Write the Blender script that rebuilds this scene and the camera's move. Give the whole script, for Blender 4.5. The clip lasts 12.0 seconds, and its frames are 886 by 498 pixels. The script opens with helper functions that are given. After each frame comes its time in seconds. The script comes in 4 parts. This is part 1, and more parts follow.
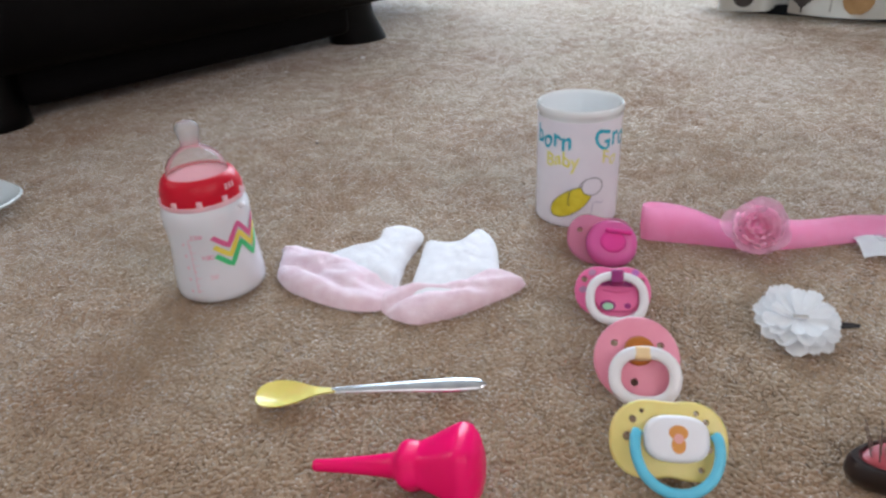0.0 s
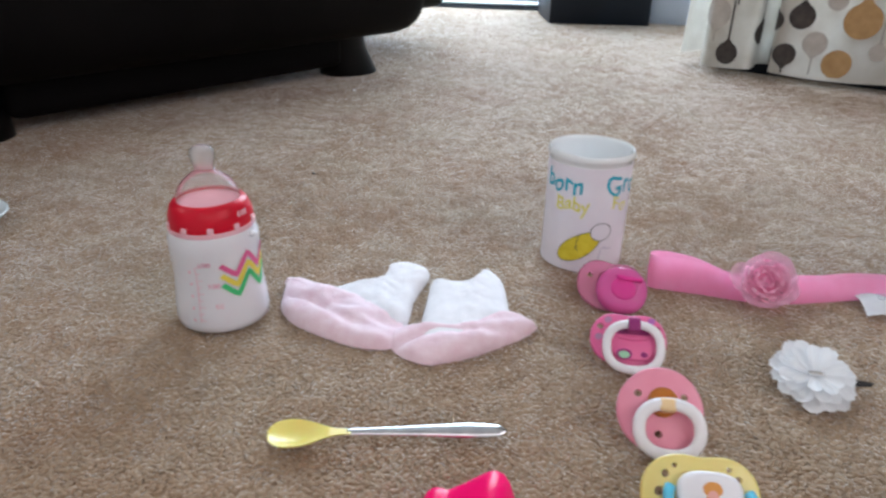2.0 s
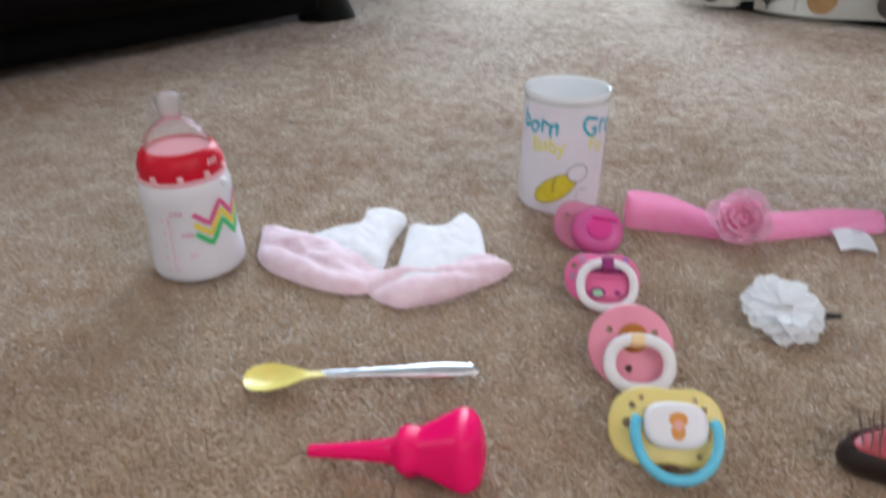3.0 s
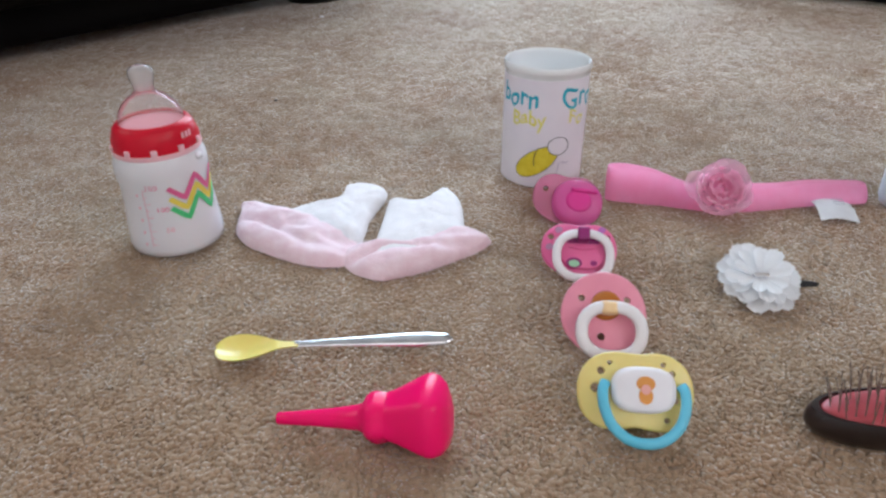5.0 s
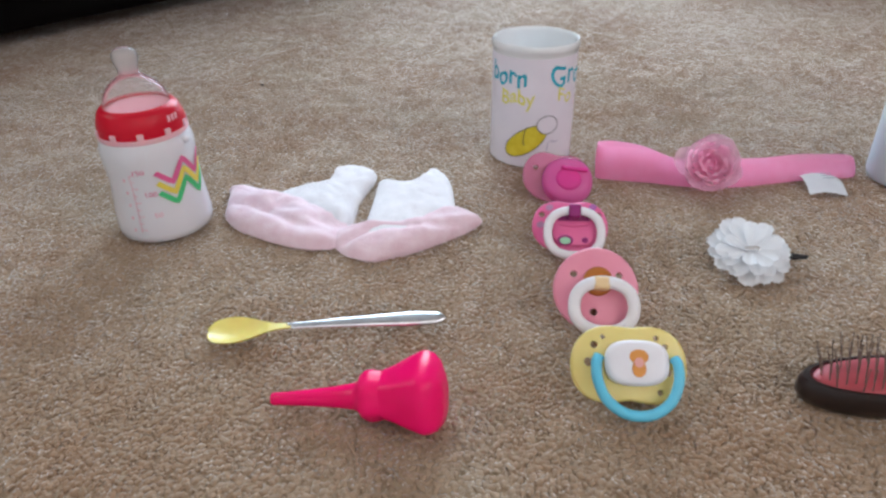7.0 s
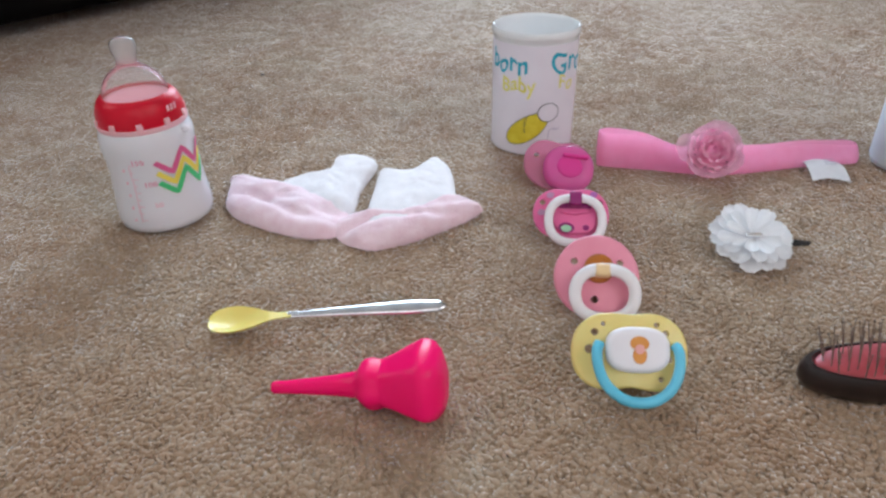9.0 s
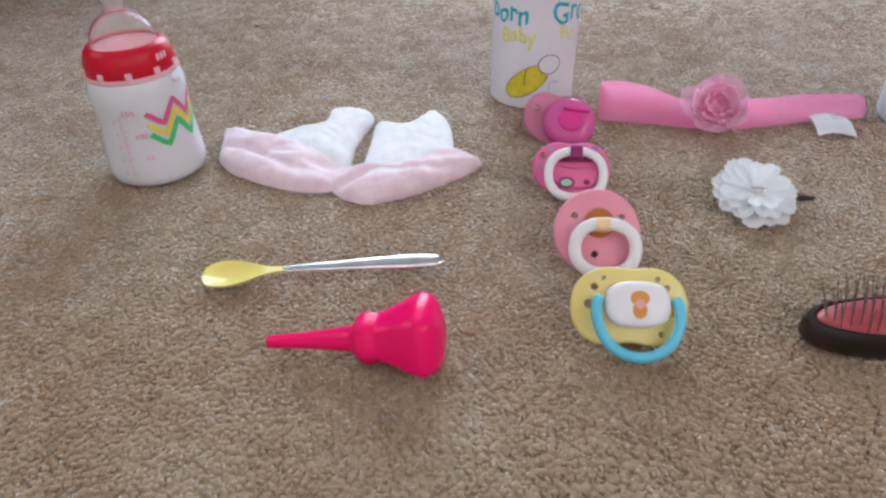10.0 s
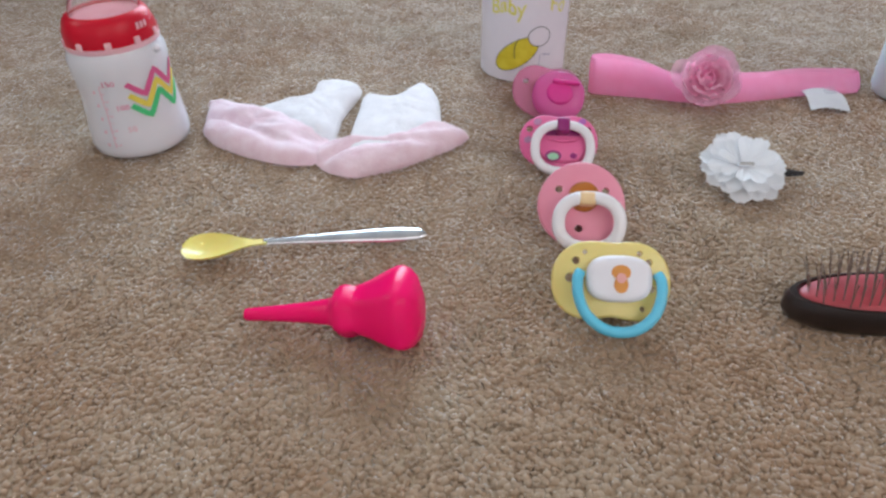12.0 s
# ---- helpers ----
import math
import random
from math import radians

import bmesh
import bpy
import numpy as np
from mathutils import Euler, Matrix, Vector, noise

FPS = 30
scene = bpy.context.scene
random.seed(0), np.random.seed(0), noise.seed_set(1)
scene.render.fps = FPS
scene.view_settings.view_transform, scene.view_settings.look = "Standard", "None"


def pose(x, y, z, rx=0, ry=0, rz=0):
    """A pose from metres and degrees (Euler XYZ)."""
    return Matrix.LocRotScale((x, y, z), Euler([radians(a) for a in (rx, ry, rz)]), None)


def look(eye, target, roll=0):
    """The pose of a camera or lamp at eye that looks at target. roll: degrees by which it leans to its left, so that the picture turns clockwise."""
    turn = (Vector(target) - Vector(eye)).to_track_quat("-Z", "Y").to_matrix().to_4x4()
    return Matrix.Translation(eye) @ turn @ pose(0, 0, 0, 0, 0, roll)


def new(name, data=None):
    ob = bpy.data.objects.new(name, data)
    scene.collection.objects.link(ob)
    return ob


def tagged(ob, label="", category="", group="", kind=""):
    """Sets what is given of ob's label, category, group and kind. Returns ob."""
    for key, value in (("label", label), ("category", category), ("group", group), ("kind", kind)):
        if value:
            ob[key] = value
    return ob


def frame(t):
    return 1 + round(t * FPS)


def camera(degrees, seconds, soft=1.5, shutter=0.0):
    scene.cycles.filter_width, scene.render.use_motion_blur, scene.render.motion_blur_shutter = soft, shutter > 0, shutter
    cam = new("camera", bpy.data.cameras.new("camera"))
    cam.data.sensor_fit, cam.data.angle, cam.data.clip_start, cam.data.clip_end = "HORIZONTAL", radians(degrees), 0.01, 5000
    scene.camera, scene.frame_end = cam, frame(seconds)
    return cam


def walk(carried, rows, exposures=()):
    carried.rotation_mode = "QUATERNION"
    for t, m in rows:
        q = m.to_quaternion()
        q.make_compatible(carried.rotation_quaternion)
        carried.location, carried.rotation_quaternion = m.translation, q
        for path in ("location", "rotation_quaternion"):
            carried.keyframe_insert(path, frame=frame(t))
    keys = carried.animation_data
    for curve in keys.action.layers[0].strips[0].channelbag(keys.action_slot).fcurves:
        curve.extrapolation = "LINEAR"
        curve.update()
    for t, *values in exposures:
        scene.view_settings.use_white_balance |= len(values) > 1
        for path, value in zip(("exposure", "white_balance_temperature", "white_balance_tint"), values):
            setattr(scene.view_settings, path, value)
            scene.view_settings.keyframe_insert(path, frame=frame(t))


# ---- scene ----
cam = camera(64.00, 12.0, soft=2.6, shutter=0.4)
PATH = [
    (0, (0.0305, -0.0124, 0.2704), (-0.1926, 1.7473, -0.6535), -2.60),
    (0.3, (0.0319, -0.0140, 0.2725), (-0.2274, 1.7642, -0.6054), -2.98),
    (0.5, (0.0200, -0.0161, 0.2751), (-0.2284, 1.7830, -0.5625), -3.23),
    (0.8, (0.0192, -0.0112, 0.2759), (-0.2964, 1.7771, -0.5622), -2.54),
    (1, (-0.0005, -0.0076, 0.2748), (-0.3675, 1.7791, -0.5458), -3.08),
    (1.2, (-0.0022, -0.0029, 0.2697), (-0.4065, 1.7561, -0.5920), -2.27),
    (1.5, (-0.0176, -0.0014, 0.2672), (-0.3836, 1.7762, -0.5731), -1.24),
    (1.8, (-0.0147, -0.0040, 0.2708), (-0.2836, 1.7972, -0.5558), 0.91),
    (2, (-0.0079, -0.0073, 0.2696), (-0.1267, 1.8057, -0.5665), 1.65),
    (2.2, (0.0020, -0.0085, 0.2702), (-0.1090, 1.8062, -0.5564), 1.70),
    (2.5, (-0.0031, -0.0105, 0.2722), (-0.0559, 1.8119, -0.5502), 2.20),
    (2.8, (0.0096, -0.0048, 0.2772), (-0.1764, 1.7879, -0.5898), 0.67),
    (3, (0.0050, -0.0082, 0.2652), (-0.0863, 1.7438, -0.6950), 0.65),
    (3.2, (0.0098, -0.0100, 0.2576), (-0.0619, 1.7077, -0.7643), 0.79),
    (4.8, (0.0168, -0.0110, 0.2562), (-0.0768, 1.7270, -0.7291), 0.06),
    (5, (0.0228, -0.0112, 0.2561), (-0.0730, 1.7220, -0.7373), 0.06),
    (5.5, (0.0207, -0.0113, 0.2545), (-0.0733, 1.7228, -0.7374), -0.45),
    (6, (0.0213, -0.0120, 0.2541), (-0.0819, 1.7177, -0.7446), -0.87),
    (6.5, (0.0201, -0.0123, 0.2549), (-0.0772, 1.7164, -0.7463), -1.19),
    (7, (0.0221, -0.0128, 0.2515), (-0.0452, 1.7030, -0.7740), -0.54),
    (9, (0.0240, -0.0125, 0.2498), (-0.0531, 1.6889, -0.7988), -1.05),
    (9.5, (0.0242, -0.0085, 0.2489), (-0.0545, 1.6542, -0.8598), -0.62),
    (10, (0.0241, -0.0081, 0.2427), (-0.0474, 1.6318, -0.9000), -0.84),
    (10.5, (0.0272, -0.0106, 0.2421), (-0.0166, 1.6244, -0.9089), -0.61),
    (11, (0.0308, -0.0071, 0.2380), (-0.0660, 1.6125, -0.9314), -1.90),
    (11.5, (0.0311, -0.0091, 0.2389), (-0.0164, 1.6172, -0.9242), -0.79),
    (12, (0.0340, -0.0057, 0.2384), (-0.0373, 1.5972, -0.9556), -0.60),
]
walk(cam, [(t, look(eye, target, roll)) for t, eye, target, roll in PATH])

# world and light: daylight from a glazed door at the far end, plus unseen lamps on the other walls
world = bpy.data.worlds.new("world")
scene.world = world
world.use_nodes = True
wn, wl = world.node_tree.nodes, world.node_tree.links
sky = wn.new("ShaderNodeTexSky")
sky.sky_type, sky.sun_disc = "NISHITA", False
sky.sun_elevation, sky.sun_rotation = radians(38), radians(160)
wl.new(sky.outputs[0], wn["Background"].inputs[0])
wn["Background"].inputs[1].default_value = 0.1


def area(name, eye, target, w, h, watts, colour):
    lamp = bpy.data.lights.new(name, "AREA")
    lamp.shape, lamp.size, lamp.size_y, lamp.energy, lamp.color = "RECTANGLE", w, h, watts, colour
    ob = new(name, lamp)
    ob.matrix_world = look(eye, target)
    return ob


area("door_daylight", (0.05, 2.66, 1.08), (0.05, 0.0, 0.7), 1.66, 1.85, 128, (0.64, 0.81, 0.99))
# unseen lamps: west for an inferred source on the left, rear and east as fill
area("west_side_light", (-2.53, 0.3, 1.6), (0.0, 0.35, 0.5), 1.5, 1.2, 19, (1.0, 0.90, 0.88))
area("rear_fill_light", (0.6, -2.13, 1.6), (0.6, 0.0, 1.2), 2.2, 1.2, 14, (1.0, 0.90, 0.88))
area("east_fill_light", (2.13, -0.75, 1.5), (0.2, -0.2, 0.4), 1.7, 1.2, 28, (0.96, 0.90, 0.95))


# materials
def principled(name, colour, rough=0.5, **extra):
    m = bpy.data.materials.new(name)
    m.use_nodes = True
    b = m.node_tree.nodes["Principled BSDF"]
    b.inputs["Base Color"].default_value = (*colour, 1)
    b.inputs["Roughness"].default_value = rough
    for key, value in extra.items():
        b.inputs[key.replace("_", " ")].default_value = value
    return m


def varied(name, dark, light, scale, rough=0.5, bump=0.0, bump_scale=200.0, detail=4.0, wear=0.0, **extra):
    """Two-scale noise between two colours, with a fine bump."""
    m = principled(name, light, rough, **extra)
    n, l = m.node_tree.nodes, m.node_tree.links
    b = n["Principled BSDF"]
    tc = n.new("ShaderNodeTexCoord")
    big = n.new("ShaderNodeTexNoise")
    big.inputs["Scale"].default_value, big.inputs["Detail"].default_value = scale, detail
    l.new(tc.outputs["Object"], big.inputs["Vector"])
    ramp = n.new("ShaderNodeValToRGB")
    ramp.color_ramp.elements[0].position, ramp.color_ramp.elements[1].position = 0.3, 0.7
    ramp.color_ramp.elements[0].color, ramp.color_ramp.elements[1].color = (*dark, 1), (*light, 1)
    l.new(big.outputs["Fac"], ramp.inputs["Fac"])
    l.new(ramp.outputs["Color"], b.inputs["Base Color"])
    if bump or wear:
        fine = n.new("ShaderNodeTexNoise")
        fine.inputs["Scale"].default_value, fine.inputs["Detail"].default_value = bump_scale, 3.0
        l.new(tc.outputs["Object"], fine.inputs["Vector"])
        if wear:
            mr = n.new("ShaderNodeMapRange")
            mr.inputs["To Min"].default_value, mr.inputs["To Max"].default_value = rough - wear, rough + wear
            l.new(fine.outputs["Fac"], mr.inputs["Value"])
            l.new(mr.outputs["Result"], b.inputs["Roughness"])
        if bump:
            bp = n.new("ShaderNodeBump")
            bp.inputs["Strength"].default_value, bp.inputs["Distance"].default_value = bump, 0.0005
            l.new(fine.outputs["Fac"], bp.inputs["Height"])
            l.new(bp.outputs["Normal"], b.inputs["Normal"])
    return m


def clear(name, tint, rough, blend, cloud):
    """Thin clear moulding: mostly see-through, glossy towards its edges, a little cloudy."""
    m = bpy.data.materials.new(name)
    m.use_nodes = True
    n, l = m.node_tree.nodes, m.node_tree.links
    n.clear()
    out, mix, mix2 = n.new("ShaderNodeOutputMaterial"), n.new("ShaderNodeMixShader"), n.new("ShaderNodeMixShader")
    see, gloss, haze, edge = n.new("ShaderNodeBsdfTransparent"), n.new("ShaderNodeBsdfGlossy"), n.new("ShaderNodeBsdfDiffuse"), n.new("ShaderNodeLayerWeight")
    see.inputs["Color"].default_value = (*tint, 1)
    gloss.inputs["Roughness"].default_value = rough
    haze.inputs["Color"].default_value = (0.8, 0.78, 0.79, 1)
    edge.inputs["Blend"].default_value = blend
    mix2.inputs["Fac"].default_value = cloud
    l.new(see.outputs[0], mix2.inputs[1])
    l.new(haze.outputs[0], mix2.inputs[2])
    l.new(edge.outputs["Fresnel"], mix.inputs["Fac"])
    l.new(mix2.outputs[0], mix.inputs[1])
    l.new(gloss.outputs[0], mix.inputs[2])
    l.new(mix.outputs[0], out.inputs["Surface"])
    return m


def tinted(name, through_colour, body, dense):
    """Thin coloured see-through moulding: light passes and scatters in it, with a glossy skin."""
    m = bpy.data.materials.new(name)
    m.use_nodes = True
    n, l = m.node_tree.nodes, m.node_tree.links
    n.clear()
    out, skin, mix, glow = n.new("ShaderNodeOutputMaterial"), n.new("ShaderNodeMixShader"), n.new("ShaderNodeMixShader"), n.new("ShaderNodeMixShader")
    see, front, back, gloss = n.new("ShaderNodeBsdfTransparent"), n.new("ShaderNodeBsdfDiffuse"), n.new("ShaderNodeBsdfTranslucent"), n.new("ShaderNodeBsdfGlossy")
    edge = n.new("ShaderNodeFresnel")
    edge.inputs["IOR"].default_value = 1.35
    see.inputs["Color"].default_value = (*through_colour, 1)
    front.inputs["Color"].default_value = back.inputs["Color"].default_value = (*body, 1)
    gloss.inputs["Roughness"].default_value = 0.14
    mix.inputs["Fac"].default_value, glow.inputs["Fac"].default_value = dense, 0.25
    l.new(front.outputs[0], glow.inputs[1])
    l.new(back.outputs[0], glow.inputs[2])
    l.new(see.outputs[0], mix.inputs[1])
    l.new(glow.outputs[0], mix.inputs[2])
    l.new(edge.outputs[0], skin.inputs["Fac"])
    l.new(mix.outputs[0], skin.inputs[1])
    l.new(gloss.outputs[0], skin.inputs[2])
    l.new(skin.outputs[0], out.inputs["Surface"])
    return m


def cloth(name, dark, light, thru, weave=900.0, bump=0.15):
    """Thin cloth: diffuse, with some light passing through, a fine weave and soft colour variation."""
    m = bpy.data.materials.new(name)
    m.use_nodes = True
    n, l = m.node_tree.nodes, m.node_tree.links
    n.clear()
    out, mix = n.new("ShaderNodeOutputMaterial"), n.new("ShaderNodeMixShader")
    front, back = n.new("ShaderNodeBsdfDiffuse"), n.new("ShaderNodeBsdfTranslucent")
    tc, big, fine = n.new("ShaderNodeTexCoord"), n.new("ShaderNodeTexNoise"), n.new("ShaderNodeTexNoise")
    big.inputs["Scale"].default_value, fine.inputs["Scale"].default_value = 90.0, weave
    ramp, bp = n.new("ShaderNodeValToRGB"), n.new("ShaderNodeBump")
    ramp.color_ramp.elements[0].position, ramp.color_ramp.elements[1].position = 0.3, 0.7
    ramp.color_ramp.elements[0].color, ramp.color_ramp.elements[1].color = (*dark, 1), (*light, 1)
    bp.inputs["Strength"].default_value, bp.inputs["Distance"].default_value = bump, 0.0004
    mix.inputs["Fac"].default_value = thru
    l.new(tc.outputs["Object"], big.inputs["Vector"])
    l.new(tc.outputs["Object"], fine.inputs["Vector"])
    l.new(big.outputs["Fac"], ramp.inputs["Fac"])
    l.new(fine.outputs["Fac"], bp.inputs["Height"])
    for s in (front, back):
        l.new(ramp.outputs["Color"], s.inputs["Color"])
        l.new(bp.outputs["Normal"], s.inputs["Normal"])
    l.new(front.outputs[0], mix.inputs[1])
    l.new(back.outputs[0], mix.inputs[2])
    l.new(mix.outputs[0], out.inputs["Surface"])
    return m


def carpet_material(name, pile, even=0.0):
    m = principled(name, (0.3, 0.22, 0.15), 0.95, Specular_IOR_Level=0.15, Sheen_Weight=0.8, Sheen_Roughness=0.35)
    n, l = m.node_tree.nodes, m.node_tree.links
    b = n["Principled BSDF"]
    tc = n.new("ShaderNodeTexCoord")
    ramp = n.new("ShaderNodeValToRGB")
    e = ramp.color_ramp.elements
    e[0].position, e[0].color = 0.0, (0.275, 0.197, 0.131, 1)
    e[1].position, e[1].color = 1.0, (0.55, 0.440, 0.333, 1)
    mid = e.new(0.22)
    mid.color = (0.375, 0.279, 0.192, 1)
    mid = e.new(0.72)
    mid.color = (0.445, 0.341, 0.243, 1)
    for k in e:
        k.color = tuple(c + even * (a - c) for c, a in zip(k.color, (0.42, 0.324, 0.238, 1)))
        k.color = (0.862 * k.color[0], 0.878 * k.color[1], 0.876 * k.color[2], 1)
    if pile:
        g = n.new("ShaderNodeNewGeometry")
        l.new(g.outputs["Random Per Island"], ramp.inputs["Fac"])
    else:
        fine = n.new("ShaderNodeTexNoise")
        fine.inputs["Scale"].default_value, fine.inputs["Detail"].default_value = 140.0, 2.0
        l.new(tc.outputs["Object"], fine.inputs["Vector"])
        l.new(fine.outputs["Fac"], ramp.inputs["Fac"])
        bp = n.new("ShaderNodeBump")
        bp.inputs["Strength"].default_value, bp.inputs["Distance"].default_value = 0.8, 0.006
        l.new(fine.outputs["Fac"], bp.inputs["Height"])
        l.new(bp.outputs["Normal"], b.inputs["Normal"])
    worn = n.new("ShaderNodeTexNoise")
    worn.inputs["Scale"].default_value, worn.inputs["Detail"].default_value = 7.0, 5.0
    worn.inputs["Roughness"].default_value = 0.68
    l.new(tc.outputs["Object"], worn.inputs["Vector"])
    tint = n.new("ShaderNodeValToRGB")
    tint.color_ramp.elements[0].position, tint.color_ramp.elements[0].color = 0.36, (0.86, 0.71, 0.62, 1)
    tint.color_ramp.elements[1].position, tint.color_ramp.elements[1].color = 0.62, (1.03, 1.0, 0.97, 1)
    l.new(worn.outputs["Fac"], tint.inputs["Fac"])
    clump = n.new("ShaderNodeTexNoise")
    clump.inputs["Scale"].default_value, clump.inputs["Detail"].default_value = 75.0, 3.0
    l.new(tc.outputs["Object"], clump.inputs["Vector"])
    shade = n.new("ShaderNodeValToRGB")
    shade.color_ramp.elements[0].position, shade.color_ramp.elements[0].color = 0.33, (0.92, 0.91, 0.89, 1)
    shade.color_ramp.elements[1].position, shade.color_ramp.elements[1].color = 0.60, (1.03, 1.02, 1.01, 1)
    l.new(clump.outputs["Fac"], shade.inputs["Fac"])
    mix, mix2 = n.new("ShaderNodeVectorMath"), n.new("ShaderNodeVectorMath")
    mix.operation = mix2.operation = "MULTIPLY"
    l.new(ramp.outputs["Color"], mix.inputs[0])
    l.new(tint.outputs["Color"], mix.inputs[1])
    l.new(mix.outputs["Vector"], mix2.inputs[0])
    l.new(shade.outputs["Color"], mix2.inputs[1])
    l.new(mix2.outputs["Vector"], b.inputs["Base Color"])
    return m


CARPET = carpet_material("carpet_base", False)
PILE = carpet_material("carpet_yarn", True, 0.8)
PILE_MID = carpet_material("carpet_yarn_bunched", True, 0.96)
PILE_FAR = carpet_material("carpet_yarn_dense", True, 0.98)
PAINT = varied("wall_paint", (0.70, 0.69, 0.66), (0.76, 0.75, 0.72), 3, 0.6, 0.15, 300)
WHITE_GLOSS = varied("white_gloss_paint", (0.74, 0.75, 0.76), (0.8, 0.81, 0.82), 8, 0.3, 0.05, 60)
LEATHER = varied("dark_leather", (0.0022, 0.0018, 0.0020), (0.0042, 0.0034, 0.0036), 12, 0.6, 0.35, 420, wear=0.06, Specular_IOR_Level=0.07)
FOOT_WOOD = varied("dark_foot", (0.002, 0.0018, 0.0018), (0.0045, 0.0035, 0.0035), 30, 0.4, 0.1, 200, Specular_IOR_Level=0.15)
CREAM_CLOTH = varied("cream_cloth", (0.62, 0.58, 0.52), (0.74, 0.71, 0.66), 25, 0.9, 0.2, 900, Sheen_Weight=0.2)
PRINT_DARK = varied("print_dark_brown", (0.035, 0.028, 0.026), (0.07, 0.058, 0.052), 60, 0.9, 0.3, 900)
PRINT_TAN = varied("print_tan", (0.36, 0.21, 0.09), (0.45, 0.28, 0.13), 60, 0.9, 0.3, 900)
PRINT_GREY = varied("print_grey", (0.40, 0.36, 0.32), (0.48, 0.44, 0.40), 60, 0.9, 0.3, 900)
PRINT_OLIVE = varied("print_olive", (0.055, 0.045, 0.038), (0.095, 0.08, 0.068), 60, 0.9, 0.3, 900)
BLACK_BOARD = varied("black_lacquer", (0.003, 0.005, 0.009), (0.005, 0.008, 0.014), 10, 0.4, 0.05, 200, Specular_IOR_Level=0.2)
PALE_BLUE = varied("pale_blue_plastic", (0.55, 0.62, 0.74), (0.62, 0.69, 0.80), 10, 0.45)
PORCELAIN = varied("white_porcelain", (0.72, 0.77, 0.78), (0.76, 0.80, 0.81), 12, 0.12, 0.02, 80, Coat_Weight=0.5, Coat_Roughness=0.05)
CRUMB = varied("crumb", (0.3, 0.15, 0.08), (0.5, 0.3, 0.18), 500, 0.9)
MILK_PLASTIC = varied("milky_plastic", (0.72, 0.72, 0.76), (0.78, 0.77, 0.82), 20, 0.16, 0.03, 60, Subsurface_Weight=0.35, Subsurface_Radius=(0.01, 0.008, 0.008), Subsurface_Scale=0.6)
SILICONE = clear("clear_silicone", (0.95, 0.94, 0.94), 0.12, 0.13, 0.22)
TEAT_TIP = clear("cloudy_silicone", (0.92, 0.91, 0.91), 0.14, 0.15, 0.3)
RED_PLASTIC = varied("red_plastic", (0.56, 0.004, 0.022), (0.62, 0.006, 0.028), 40, 0.34, 0.02, 100, Specular_IOR_Level=0.25)
PINK_RIM = principled("pale_pink_plastic", (0.86, 0.50, 0.56), 0.35, Subsurface_Weight=0.2, Subsurface_Scale=0.004)
INNER_PINK = principled("inner_pink", (0.85, 0.33, 0.38), 0.5)
INK_PINK = principled("pink_ink", (0.72, 0.12, 0.30), 0.5)
INK_FAINT = principled("faint_pink_ink", (0.80, 0.40, 0.50), 0.5)
INK_YELLOW = principled("yellow_ink", (0.80, 0.66, 0.10), 0.5)
INK_GREEN = principled("green_ink", (0.06, 0.55, 0.20), 0.5)
PAPER = varied("white_paper", (0.76, 0.73, 0.80), (0.82, 0.79, 0.85), 30, 0.75, 0.1, 250)
RIM_PLASTIC = varied("white_rim_plastic", (0.76, 0.79, 0.80), (0.82, 0.84, 0.85), 20, 0.16, 0.02, 60, Coat_Weight=0.4)
MARKER_TEAL = varied("teal_marker", (0.01, 0.36, 0.50), (0.03, 0.46, 0.60), 250, 0.7)
MARKER_YELLOW = varied("yellow_marker", (0.74, 0.69, 0.10), (0.80, 0.77, 0.28), 200, 0.7)
CRAYON_YELLOW = varied("yellow_crayon", (0.66, 0.52, 0.015), (0.78, 0.66, 0.05), 180, 0.7)
PEN = principled("dark_pen", (0.05, 0.05, 0.07), 0.6)
PEN_GREY = principled("grey_pen", (0.5, 0.48, 0.6), 0.6)
TERRY_PINK = varied("pink_terry", (0.80, 0.57, 0.65), (0.88, 0.70, 0.77), 110, 0.95, 0.9, 750, Sheen_Weight=0.5)
TERRY_WHITE = varied("white_terry", (0.73, 0.71, 0.74), (0.81, 0.79, 0.82), 110, 0.95, 0.9, 750, Sheen_Weight=0.5)
SPOON_YELLOW = varied("yellow_soft_plastic", (0.78, 0.65, 0.16), (0.84, 0.72, 0.22), 60, 0.3, Subsurface_Weight=0.15, Subsurface_Scale=0.003)
STEEL = varied("brushed_steel", (0.46, 0.47, 0.50), (0.58, 0.59, 0.61), 90, 0.17, 0.05, 500, Metallic=1.0)
BULB_PINK = varied("hot_pink_rubber", (0.92, 0.004, 0.13), (0.96, 0.006, 0.155), 40, 0.25, 0.03, 300, Specular_IOR_Level=0.22)
RIBBON_PINK = cloth("pink_ribbon", (0.98, 0.53, 0.72), (1.0, 0.60, 0.78), 0.45, 1500.0)
CHIFFON = cloth("pink_chiffon", (0.99, 0.64, 0.79), (1.0, 0.74, 0.86), 0.64)
CHIFFON_SHEER = varied("sheer_pink_chiffon", (0.99, 0.62, 0.78), (1.0, 0.70, 0.84), 80, 0.85, Alpha=0.5)
WHITE_ORGANZA = cloth("white_organza", (0.88, 0.90, 0.93), (0.93, 0.95, 0.97), 0.3, 700.0, 0.08)
CRYSTAL = principled("clear_rhinestone", (0.9, 0.92, 0.95), 0.05, Metallic=0.85)
BLACK_METAL = principled("black_metal", (0.012, 0.012, 0.014), 0.4, Metallic=0.3)
